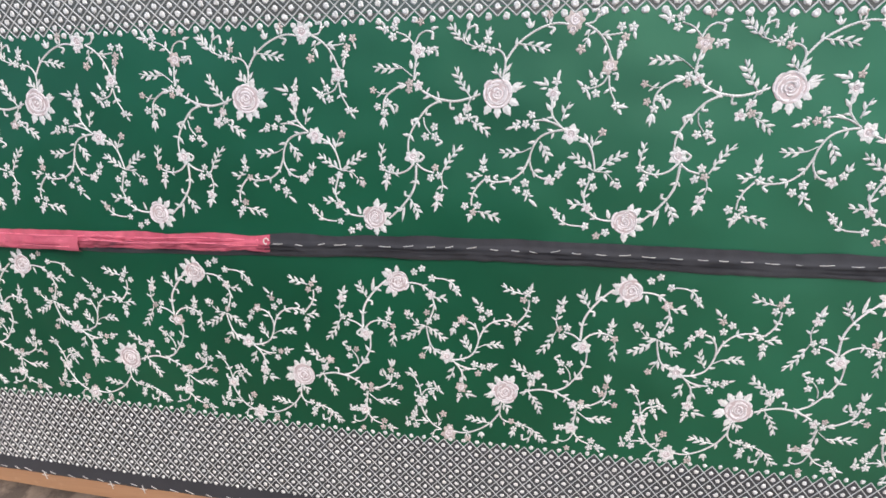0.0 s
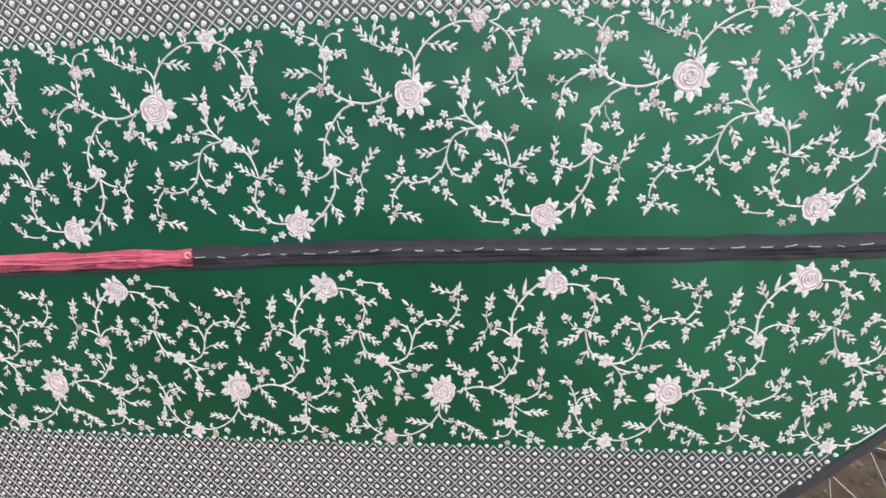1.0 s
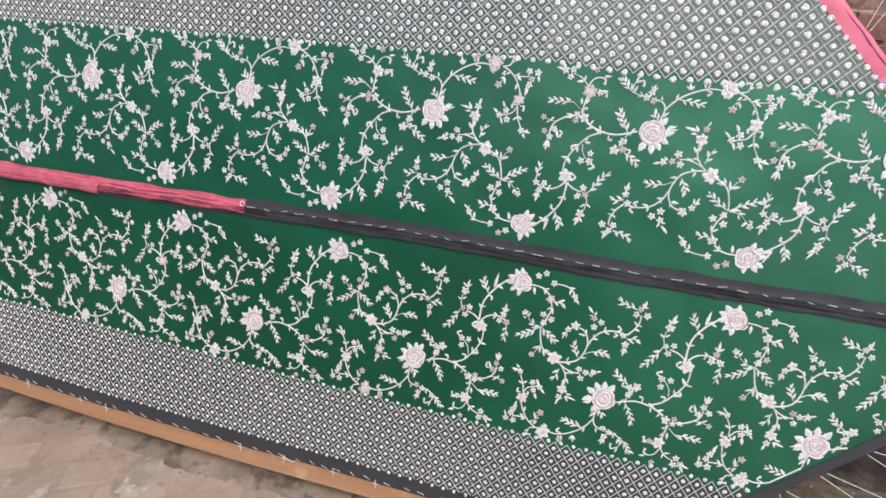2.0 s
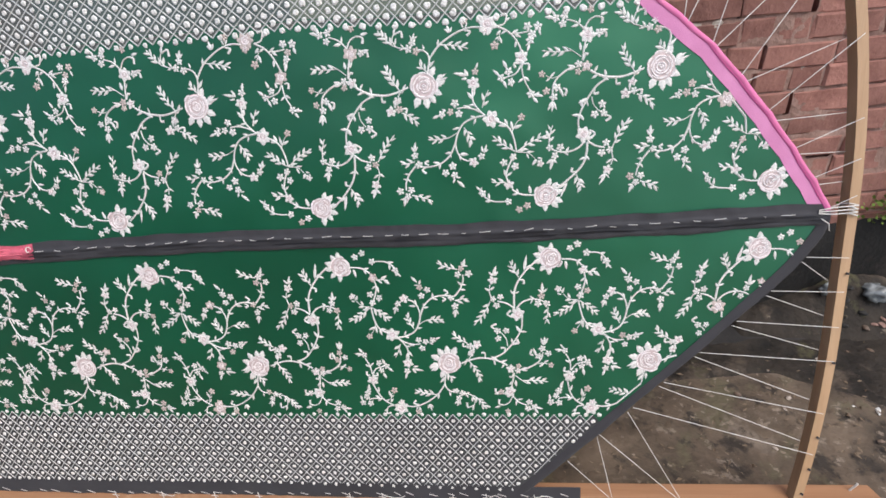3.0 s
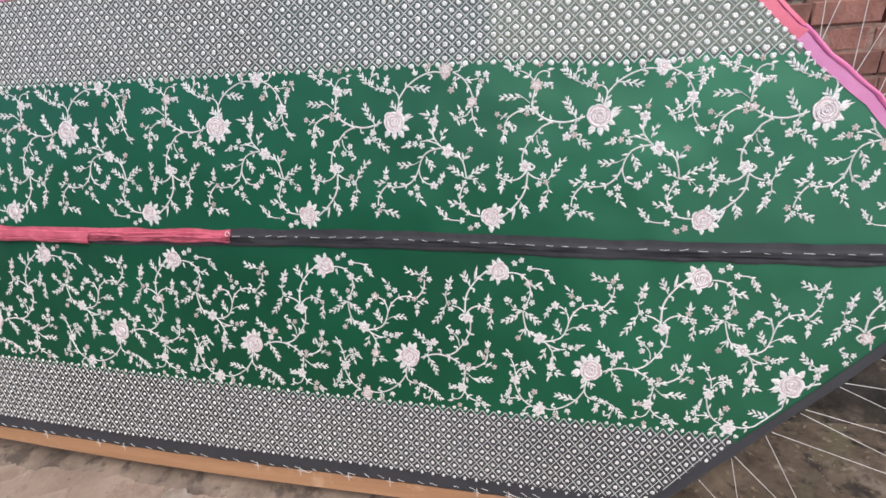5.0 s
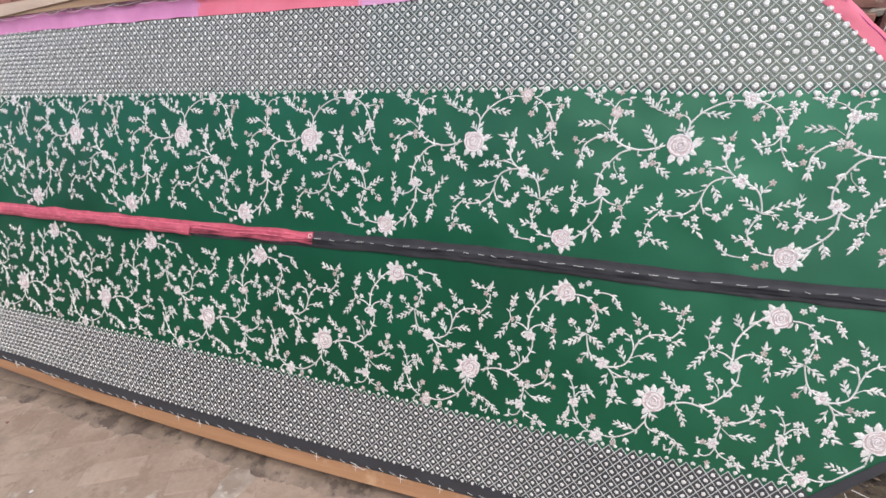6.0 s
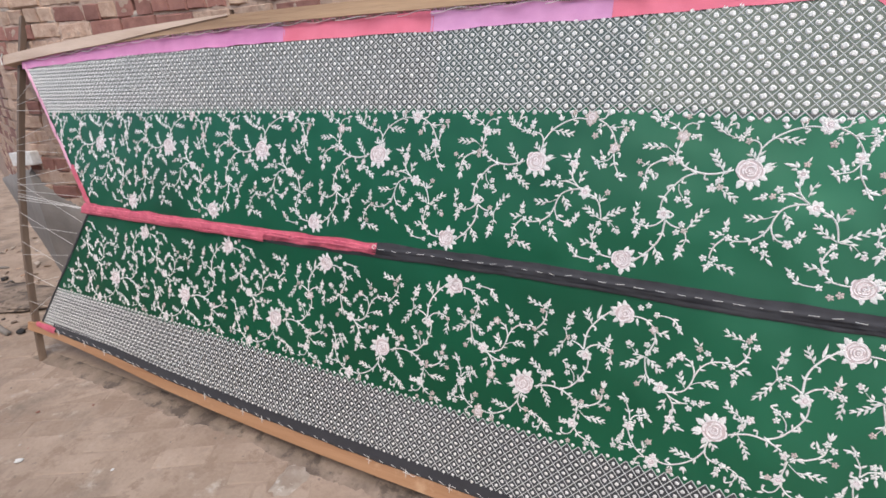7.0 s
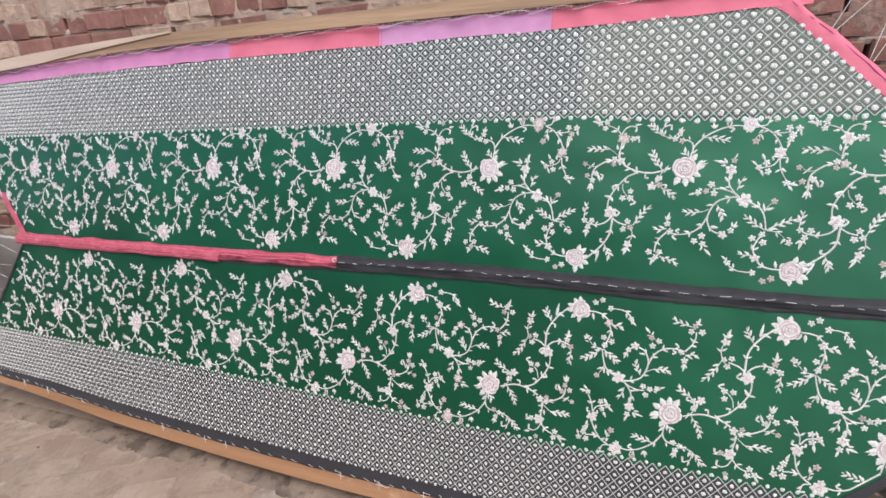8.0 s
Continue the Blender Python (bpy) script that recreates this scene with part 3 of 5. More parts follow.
def rose(m, x, y, r, angles):
    u, v = m.at(x, y)
    if not m.inside(u, v, 0.015):
        return
    c = Gather()
    r *= 0.93
    c.add(*disc_shape(r * 0.93, -LIFT * 0.8, 24))
    ob = mesh_part("rose", c.mesh("rose"), BLUSH, cloth, "cream and blush rose stitched in rings of petals")
    ob.matrix_local = pose(u, 0, v, 0, -math.degrees(m.turn), 0)
    bloom(ob, r, ((0.2, 3), (0.42, 4), (0.63, 5), (0.83, 6), (1.06, 8)), 0.0018, random.uniform(0, 180))
    for a in angles:
        pe = mesh_part("petal", PETAL_MESH, None, ob)
        k = random.uniform(0.86, 1.14) * r / 0.032
        a += random.uniform(-6, 6)
        pe.matrix_local = pose(0.8 * r * math.cos(radians(a)), 0.0006, 0.8 * r * math.sin(radians(a)), 0, -a, 0) @ Matrix.Diagonal((k, 1, k, 1))


def motif(m):
    rose(m, 0, 0, 0.036, (58, 12, -22, -58, -88, -118))
    rose(m, 282, -266, 0.031, (78, 46, 12, -24, -52, -88))
    # branch with the curled tip
    stem(m, 6, -177, 31, -174, 55, -170, 75)
    blossom(m, 15, -166, 88)
    stem(m, 5, -173, 101, -163, 120, -149, 128)
    curl(m, -149, 128, -135, 124, -136, 110)
    leaf(m, -139, 131, -121, 135)
    blush_bud(m, 8, -159, 146)
    stem(m, 5, -173, 100, -190, 119, -212, 128)
    floret(m, -215, 138)
    floret(m, -234, 134)
    floret(m, -219, 119)
    leaf(m, -234, 139, -244, 153)
    leaf(m, -239, 136, -257, 139)
    leaf(m, -184, 114, -182, 129)
    leaf(m, -185, 112, -202, 109)
    floret(m, -142, 88)
    leaf(m, -137, 93, -121, 94)
    curl(m, -135, 89, -127, 88, -126, 77)
    stem(m, 3, -180, 39, -201, 56, -216, 65)
    sprig(m, 7, -201, 56, -266, 61)
    leaf(m, -181, 53, -183, 72)
    leaf(m, -174, 55, -164, 68)
    curl(m, -175, 33, -171, 44, -164, 42)
    blossom(m, 11, -168, 20)
    blush_bud(m, 8, -188, 12)
    floret(m, -187, 26)
    leaf(m, -193, 20, -213, 27)
    leaf(m, -196, 20, -216, 18)
    stem(m, 6, -213, 18, -233, 6, -244, -8, -247, -25)
    floret(m, -260, -21)
    floret(m, -237, -14)
    floret(m, -245, -34)
    leaf(m, -231, -16, -223, -37)
    leaf(m, -248, -43, -258, -63)
    leaf(m, -248, -43, -240, -63)
    leaf(m, -248, -45, -250, -68)
    curl(m, -224, -17, -216, -21, -220, -33)
    blush_bud(m, 8, -268, 13)
    stem(m, 3, -260, 10, -248, 5, -236, 7)
    leaf(m, -251, 6, -240, 16)
    leaf(m, -251, 5, -261, -2)
    # stem to the large rose, and its sprigs
    stem(m, 7, -160, 10, -142, -1, -120, -9, -88, -13, -58, -7, -36, 1)
    leaf(m, -151, 6, -143, 17)
    leaf(m, -143, -1, -159, -7)
    leaf(m, -124, -6, -127, 8)
    leaf(m, -134, -4, -117, -17)
    leaf(m, -50, -5, -42, 8)
    leaf(m, -47, -7, -55, -12)
    curl(m, -100, -13, -100, -26, -91, -27)
    sprig(m, 8, -57, -5, -90, 57)
    stem(m, 4, -55, -7, -62, -19)
    blossom(m, 9, -64, -27)
    leaf(m, -62, -34, -55, -21)
    leaf(m, -69, -29, -71, -44)
    blossom(m, 11, -80, -50)
    floret(m, -61, -46)
    curl(m, -55, -46, -43, -46, -45, -56)
    sprig(m, 6, -55, -54, -14, -83)
    stem(m, 6, -122, -12, -146, -23, -164, -41, -183, -67, -194, -91, -196, -116)
    curl(m, -149, -24, -153, -38, -142, -39)
    leaf(m, -167, -47, -190, -53)
    leaf(m, -171, -52, -169, -66)
    leaf(m, -190, -82, -208, -80)
    leaf(m, -191, -80, -181, -97)
    leaf(m, -183, -63, -186, -47)
    stem(m, 4, -159, -44, -156, -63, -144, -80)
    floret(m, -136, -65)
    floret(m, -135, -85)
    floret(m, -156, -85)
    curl(m, -130, -90, -120, -97, -133, -104)
    blossom(m, 16, -186, -128)
    curl(m, -173, -119, -161, -128, -171, -138)
    stem(m, 6, -184, -143, -200, -158, -222, -165, -242, -162, -254, -156)
    floret(m, -258, -152)
    floret(m, -237, -153)
    floret(m, -247, -172)
    leaf(m, -225, -165, -219, -153)
    leaf(m, -229, -165, -219, -173)
    sprig(m, 5, -260, -143, -250, -99)
    leaf(m, -250, -180, -263, -190)
    leaf(m, -250, -180, -240, -190)
    leaf(m, -250, -180, -252, -204)
    stem(m, 6, -179, -143, -162, -156, -139, -163)
    floret(m, -136, -152)
    floret(m, -147, -174)
    floret(m, -128, -169)
    sprig(m, 8, -121, -163, -75, -102)
    stem(m, 4, -124, -173, -120, -189, -123, -206)
    leaf(m, -122, -192, -135, -201)
    leaf(m, -120, -190, -108, -199)
    blossom(m, 11, -130, -217)
    leaf(m, -132, -228, -147, -238)
    leaf(m, -132, -228, -121, -239)
    leaf(m, -132, -228, -141, -252)
    stem(m, 7, -179, -146, -182, -183, -192, -209, -212, -235, -233, -255, -249, -268)
    leaf(m, -182, -181, -195, -186)
    leaf(m, -181, -178, -173, -190)
    curl(m, -194, -215, -207, -214, -207, -204)
    sprig(m, 6, -196, -222, -176, -264)
    leaf(m, -210, -238, -218, -278)
    leaf(m, -222, -246, -236, -240)
    leaf(m, -226, -251, -212, -242)
    # branch above the large rose
    stem(m, 6, 9, 27, 15, 58, 11, 76, 0, 85, -12, 87)
    floret(m, -15, 84)
    floret(m, -33, 91)
    leaf(m, 4, 87, 1, 100)
    leaf(m, 13, 41, 27, 58)
    sprig(m, 4, 7, 32, -9, 54)
    stem(m, 4, -33, 91, -47, 93, -65, 100)
    leaf(m, -42, 94, -50, 106)
    leaf(m, -44, 91, -55, 89)
    stem(m, 4, -60, 98, -67, 113, -64, 127)
    curl(m, -64, 127, -46, 135, -44, 119)
    leaf(m, -63, 129, -58, 145)
    leaf(m, -62, 102, -58, 119)
    sprig(m, 7, -65, 99, -99, 141)
    floret(m, -22, 106)
    leaf(m, -22, 113, -26, 126)
    leaf(m, -22, 113, -8, 123)
    leaf(m, -22, 113, -15, 132)
    stem(m, 6, 16, 64, 35, 91, 59, 111, 85, 125, 112, 132, 137, 129)
    blossom(m, 18, 149, 137)
    blossom(m, 9, 145, 119)
    leaf(m, 35, 93, 38, 109)
    leaf(m, 63, 124, 52, 136)
    leaf(m, 63, 124, 71, 139)
    leaf(m, 63, 124, 59, 145)
    leaf(m, 99, 132, 105, 144)
    leaf(m, 96, 132, 90, 145)
    blush_bud(m, 9, 98, 149)
    curl(m, 97, 126, 110, 122, 102, 112)
    sprig(m, 7, 42, 95, 104, 79)
    stem(m, 5, 168, 128, 185, 132, 190, 142)
    curl(m, 190, 142, 192, 153, 179, 152)
    leaf(m, 188, 139, 200, 147)
    stem(m, 6, 169, 128, 188, 117, 203, 102, 215, 81, 224, 58)
    leaf(m, 190, 115, 178, 108)
    leaf(m, 210, 87, 208, 71)
    leaf(m, 178, 118, 168, 106)
    blush_bud(m, 10, 163, 81)
    stem(m, 3, 176, 115, 174, 100, 169, 90)
    leaf(m, 173, 102, 164, 95)
    leaf(m, 174, 102, 180, 82)
    stem(m, 5, 201, 107, 221, 106, 240, 109)
    floret(m, 237, 121)
    floret(m, 259, 119)
    floret(m, 246, 101)
    floret(m, 241, 87)
    leaf(m, 203, 107, 216, 115)
    leaf(m, 208, 105, 221, 96)
    leaf(m, 261, 111, 265, 95)
    leaf(m, 238, 81, 231, 74)
    leaf(m, 239, 78, 234, 60)
    blossom(m, 14, 221, 48)
    curl(m, 217, 34, 206, 35, 208, 26)
    curl(m, 227, 33, 237, 33, 236, 21)
    stem(m, 5, 220, 31, 208, 14, 184, 6)
    floret(m, 193, 19)
    floret(m, 177, 6)
    floret(m, 198, -3)
    leaf(m, 189, 26, 181, 44)
    leaf(m, 173, 11, 159, 23)
    leaf(m, 181, 1, 188, -15)
    stem(m, 5, 221, 31, 225, 5, 237, -19)
    leaf(m, 224, 5, 213, -4)
    leaf(m, 225, 8, 237, 0)
    floret(m, 239, -27)
    leaf(m, 244, -28, 264, -31)
    leaf(m, 243, -34, 253, -46)
    leaf(m, 249, -30, 257, -22)
    leaf(m, 26, 7, 51, 22)
    leaf(m, 29, 7, 58, 15)
    leaf(m, 31, 14, 44, 23)
    # branch below, with its curl
    blossom(m, 13, 114, -2)
    floret(m, 119, 22)
    leaf(m, 121, 28, 126, 45)
    leaf(m, 103, 13, 94, 30)
    leaf(m, 102, 15, 71, 22)
    leaf(m, 101, 9, 86, 8)
    stem(m, 6, 112, -14, 113, -40, 123, -57, 140, -74)
    leaf(m, 112, -36, 100, -20)
    leaf(m, 114, -31, 118, -14)
    sprig(m, 4, 134, -56, 149, -18)
    leaf(m, 117, -49, 102, -49)
    blossom(m, 17, 154, -82)
    stem(m, 5, 139, -72, 118, -60, 94, -54, 75, -55)
    floret(m, 71, -43)
    floret(m, 60, -61)
    floret(m, 80, -66)
    floret(m, 40, -65)
    leaf(m, 33, -67, 18, -72)
    leaf(m, 50, -59, 39, -52)
    leaf(m, 110, -57, 91, -49)
    stem(m, 6, 138, -74, 113, -78, 90, -89, 77, -109, 71, -133, 76, -154, 88, -169, 104, -175)
    blossom(m, 11, 115, -178)
    floret(m, 133, -165)
    leaf(m, 136, -156, 133, -142)
    leaf(m, 139, -159, 145, -137)
    leaf(m, 141, -156, 150, -149)
    leaf(m, 119, -77, 105, -72)
    leaf(m, 119, -79, 114, -93)
    leaf(m, 82, -97, 65, -100)
    leaf(m, 81, -157, 101, -159)
    leaf(m, 80, -159, 83, -174)
    sprig(m, 6, 91, -97, 112, -137)
    stem(m, 3, 74, -109, 56, -118, 39, -121)
    sprig(m, 6, 56, -118, 4, -119)
    stem(m, 6, 71, -130, 58, -157, 37, -175, 13, -182, -8, -182, -24, -177)
    floret(m, -20, -176)
    floret(m, -29, -154)
    leaf(m, -30, -145, -37, -133)
    leaf(m, -30, -145, -20, -133)
    leaf(m, -30, -143, -26, -122)
    leaf(m, 60, -152, 44, -154)
    leaf(m, 58, -157, 60, -166)
    leaf(m, 32, -176, 14, -172)
    leaf(m, 32, -176, 30, -191)
    curl(m, 1, -182, -12, -189, -2, -198)
    curl(m, 4, -179, -5, -173, 4, -168)
    sprig(m, 4, -30, -168, -65, -172)
    stem(m, 6, -29, -179, -45, -197, -54, -217, -55, -235)
    leaf(m, -51, -210, -62, -207)
    leaf(m, -50, -207, -41, -217)
    leaf(m, -45, -197, -59, -195)
    floret(m, -70, -236)
    floret(m, -42, -235)
    floret(m, -51, -250)
    leaf(m, -56, -256, -70, -256)
    leaf(m, -56, -256, -53, -267)
    leaf(m, -58, -256, -63, -275)
    sprig(m, 6, -41, -248, 13, -267)
    stem(m, 6, 164, -86, 183, -95, 196, -109, 204, -132, 209, -159)
    leaf(m, 189, -97, 170, -97)
    leaf(m, 189, -97, 182, -81)
    stem(m, 3, 199, -111, 206, -95, 212, -86)
    leaf(m, 200, -107, 196, -86)
    leaf(m, 202, -104, 220, -96)
    blush_bud(m, 9, 218, -79)
    sprig(m, 7, 206, -157, 158, -119)
    sprig(m, 8, 211, -157, 274, -120)
    stem(m, 3, 211, -159, 232, -162, 247, -176)
    leaf(m, 214, -158, 228, -152)
    leaf(m, 228, -160, 244, -159)
    leaf(m, 229, -163, 235, -176)
    blossom(m, 8, 258, -188)
    leaf(m, 250, -177, 243, -191)
    leaf(m, 251, -174, 262, -177)
    stem(m, 6, 207, -162, 196, -186, 190, -210, 195, -229)
    floret(m, 203, -170)
    floret(m, 184, -182)
    floret(m, 208, -192)
    leaf(m, 191, -216, 184, -197)
    leaf(m, 192, -214, 203, -205)
    blossom(m, 11, 198, -236)
    sprig(m, 4, 189, -229, 156, -227)
    stem(m, 6, 205, -247, 220, -258, 238, -263, 258, -264)
    leaf(m, 220, -258, 206, -261)
    leaf(m, 220, -257, 214, -245)
    leaf(m, 248, -260, 242, -239)
    floret(m, 45, -199)
    floret(m, 63, -184)
    floret(m, 67, -206)
    leaf(m, 72, -212, 83, -212)
    leaf(m, 68, -213, 63, -225)
    leaf(m, 76, -221, 91, -236)
    leaf(m, 73, -218, 80, -228)
    floret(m, 242, -290)
    floret(m, 223, -299)
    floret(m, 135, -253)
    leaf(m, 130, -245, 118, -235)
    leaf(m, 128, -250, 134, -237)
    stem(m, 5, 135, -255, 145, -266, 163, -275, 188, -277)
    floret(m, 197, -277)
    leaf(m, 151, -268, 150, -252)
    leaf(m, 156, -273, 139, -273)


SPRAYS, GOLD_SPRAYS = Gather(), Gather()
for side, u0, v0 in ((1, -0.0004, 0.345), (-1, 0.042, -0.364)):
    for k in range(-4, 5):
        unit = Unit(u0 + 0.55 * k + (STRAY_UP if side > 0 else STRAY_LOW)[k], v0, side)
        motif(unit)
        if unit.vine.v:
            mesh_part("vine", unit.vine.mesh("vine"), CREAM, cloth, "cream couched stems")
        SPRAYS.add(unit.leaves.v, unit.leaves.f)
        GOLD_SPRAYS.add(unit.gold.v, unit.gold.f)
mesh_part("leaf_spray", SPRAYS.mesh("leaf_spray"), CREAM, cloth, "small cream stitched leaves and florets")["kind"] = "stuff"
mesh_part("floret_spray", GOLD_SPRAYS.mesh("floret_spray"), BUD, cloth, "small dull gold-pink stitched florets")["kind"] = "stuff"

# ---- lattice borders ----
DOT_MESHES = []
for k in range(5):
    DOT_MESHES.append(shared("knot_stitch", knot_shape(0.0085, k * 0.7), CREAM))


def spread(x):
    """The lattice closes up towards the far end of the cloth."""
    q = min(x + 0.2, 0.0)
    return x + 0.09 * q * q


def lattice(v_in, v_out, pu, pv, net_material, r, wide):
    """Diagonal cords over the border with a knot in every diamond; v_in is the scalloped inner edge."""
    sgn = 1 if v_out > v_in else -1
    depth = abs(v_out - v_in)
    lines, knots, net = Gather(), Gather(), Gather()
    loose = 0
    for i in range(-110, 81):
        x_i = pu * i
        a = [(spread(x_i - pu / 2), v_in + sgn * pv / 2), (spread(x_i), v_in), (spread(x_i + pu / 2), v_in + sgn * pv / 2)]
        if all(edge_l(v) < u < edge_r(v) for u, v in a):
            net.add([(u, -0.0005, warp(u, v)) for u, v in a], [(0, 1, 2)])
        for way in (1, -1):
            n = 24
            run = []
            for k in range(n + 1):
                t = depth * k / n
                u, v = spread(x_i + way * t * pu / pv), v_in + sgn * t
                if edge_l(v) + 0.012 < u < edge_r(v) - 0.036:
                    run.append((u, warp(u, v)))
            if len(run) > 2:
                cord(lines, run[:: 3] + ([run[-1]] if (len(run) - 1) % 3 else []), wide, wide, 0.0011, False)
        for j in range(int(depth / (pv / 2)) + 1):
            x = pu * (i + (0.5 if j % 2 == 0 else 0.0))
            u, v = spread(x), v_in + sgn * j * pv / 2
            size = r * math.sqrt(1 + 0.18 * min(x + 0.2, 0.0)) if x > -3 else r * 0.7
            size *= float(np.interp(u, (0.2, 0.8, 1.1), (0.91, 1.0, 1.05))) if sgn > 0 else 1.0
            if edge_l(v) + 0.018 < u < edge_r(v) - (0.045 if v > 0 else 0.040) and abs(v) < abs(v_out) - 0.006:
                u += random.uniform(-0.001, 0.001)
                if (0.95 < u < 1.5 if sgn > 0 else 0.35 < u < 0.75) and loose < 150:
                    ob = mesh_part("knot_stitch", random.choice(DOT_MESHES), None, cloth)
                    ob.matrix_local = pose(u, 0, warp(u, v), 0, random.uniform(0, 360), 0) @ Matrix.Diagonal((size / 0.0085, 1, size / 0.0085, 1))
                    loose += 1
                else:
                    knots.add(*placed(knot_shape(size * random.uniform(0.92, 1.08), random.uniform(0, 3)), u, warp(u, v)))
    mesh_part("lattice_cord", lines.mesh("lattice_cord"), CORD, cloth, "silvery lattice of couched cord")
    mesh_part("knot_border", knots.mesh("knot_border"), CREAM, cloth, "rows of cream knots")["kind"] = "stuff"
    mesh_part("border_edge", net.mesh("border_edge"), net_material, cloth)


lattice(INNER_T, OUTER_T, 0.0392, 0.0357, NET, 0.0082, 0.0031)
lattice(INNER_B, OUTER_B, 0.0357, 0.0405, NET_DARK, 0.0063, 0.0026)


# ---- tapes and bindings ----
def strip(name, path, profile, material, label="", rough=0.0, parent=cloth):
    """A tape along a path of (u, v): profile rows are (offset across, height towards the viewer)."""
    bm = bmesh.new()
    rows, n = [], len(path)
    for i, (u, v) in enumerate(path):
        a, b = path[max(i - 1, 0)], path[min(i + 1, n - 1)]
        d = Vector((b[0] - a[0], b[1] - a[1])).normalized()
        s = Vector((-d.y, d.x))
        row = []
        for k, (w, h) in enumerate(profile):
            q = noise.noise(Vector((u * 9 + k * 3.1, v * 9, k * 0.7))) * rough
            q2 = noise.noise(Vector((u * 26 + 7, v * 26, k * 1.9))) * rough
            row.append(bm.verts.new((u + s.x * (w + q * 0.6), -h - abs(q2) * 0.8 * (h > 0.0015), v + s.y * (w + q * 0.6))))
        rows.append(row)
    for r0, r1 in zip(rows, rows[1:]):
        for k in range(len(profile) - 1):
            bm.faces.new((r0[k], r0[k + 1], r1[k + 1], r1[k]))
    return part(name, bm, material, parent, label, True)


def sag(u):
    """How far the seam hangs towards the laced end."""
    return 0.011 * min(max((u - 0.5) / 0.7, 0.0), 1.0)


SEAM_PROFILE = [(0.0265, 0.0022), (0.014, 0.003), (0.004, 0.0035), (-0.001, 0.0105), (-0.005, 0.0035), (-0.011, 0.0095), (-0.0145, 0.003), (-0.021, 0.008), (-0.029, 0.0018)]
strip("seam_tape", [(u, 0.002 + 0.003 * math.sin(u * 3.1) - sag(u)) for u in np.linspace(-0.022, 2.075, 220)], SEAM_PROFILE, BLACK, "black cotton tape over the seam", 0.010)
strip("seam_tape", [(u, 0.003 + 0.003 * math.sin(u * 2.3)) for u in np.linspace(-1.79, -0.008, 260)], [(w * (0.9 if w > 0 else 0.75), h + 0.001) for w, h in SEAM_PROFILE], PINK, "rose pink cotton tape over the seam", 0.013)
strip("seam_tape", [(u, -0.016 + 0.003 * math.sin(u * 4.0)) for u in np.linspace(-1.76, -0.02, 120)], [(0.012, 0.002), (-0.008, 0.003), (-0.014, 0.0015)], BLACK, "black edge below the pink tape", 0.006)
strip("seam_tape", [(u, -0.009 + 0.003 * math.sin(u * 2.9)) for u in np.linspace(-1.79, -0.55, 160)], [(0.020, 0.012), (0.008, 0.0135), (0.0, 0.016), (-0.006, 0.0125), (-0.0135, 0.015), (-0.019, 0.006)], PINK, "second layer of rose pink tape", 0.010)
u = 0.0
while u < 1.98:
    w = random.uniform(0.018, 0.032)
    bm = bmesh.new()
    tilt = random.uniform(-0.0025, 0.0025)
    v = 0.004 + 0.003 * math.sin(u * 3.1) - sag(u)
    swept(bm, [(u, -0.0092, v), (u + w * 0.5, -0.0120, v + tilt), (u + w, -0.0092, v + 2 * tilt)], 0.0017, 0.0015, 6)
    part("running_stitch", bm, STRING, cloth)
    u += w + random.uniform(0.022, 0.034)
bm = bmesh.new()
swept(bm, [(-0.014 + 0.006 * math.cos(a), -0.012 - 0.001 * a, 0.012 + 0.007 * math.sin(a)) for a in np.linspace(0, 5.2, 16)], 0.0028, 0.0028, 6)
part("thread_knot", bm, STRING, cloth, "white thread knot")


def pulled(v):
    """The bound edge is drawn outwards where the lacing pulls it."""
    k = (v - 0.069) / 0.079
    return 0.0035 * (1 - 2 * abs(k - round(k))) ** 2 if v > 0.04 else 0.0


def arc(f, v0, v1, n, off=0.0):
    return [(f(v) + off + (pulled(v) if f is edge_r else 0.0), warp(f(v), v)) for v in np.linspace(v0, v1, n)]


FLAT = [(0.036, 0.0015), (0.022, 0.0028), (0.010, 0.0036), (0.003, 0.0043), (-0.002, 0.0025)]
strip("edge_binding", arc(edge_r, 0.0, 0.565, 100), FLAT, MAUVE, "mauve pink cotton binding", 0.003)
strip("binding_roll", arc(edge_r, 0.0, 0.565, 100), [(0.0085, 0.0036), (0.0065, 0.0062), (0.002, 0.0075), (-0.002, 0.0062), (-0.0045, 0.002)], HEM, "rolled bright pink hem of the binding", 0.003)
strip("edge_binding", arc(edge_r, 0.555, 0.80, 54), FLAT, CORAL, "rose pink cotton binding", 0.008)
strip("edge_binding", arc(edge_r, -0.79, 0.0, 70), [(w * 0.70, h) for w, h in FLAT], BLACK, "black cotton binding", 0.006)
strip("edge_binding", arc(edge_l, -0.76, 0.0, 60)[::-1], [(0.011, 0.002), (0.005, 0.005), (-0.002, 0.002)], BLACK, "thin black binding", 0.006)
strip("edge_binding", arc(edge_l, 0.2, 0.765, 50)[::-1], [(0.017, 0.002), (0.009, 0.005), (-0.002, 0.002)], PALE_PINK, "thin pale pink binding", 0.010)
strip("edge_binding", arc(edge_l, 0.0, 0.21, 24)[::-1], [(0.03, 0.002), (0.015, 0.006), (-0.004, 0.002)], PINK, "rose pink binding", 0.006)
TOP_PROFILE = [(0.026, 0.010), (0.020, 0.007), (0.012, 0.003), (-0.034, 0.0022)]
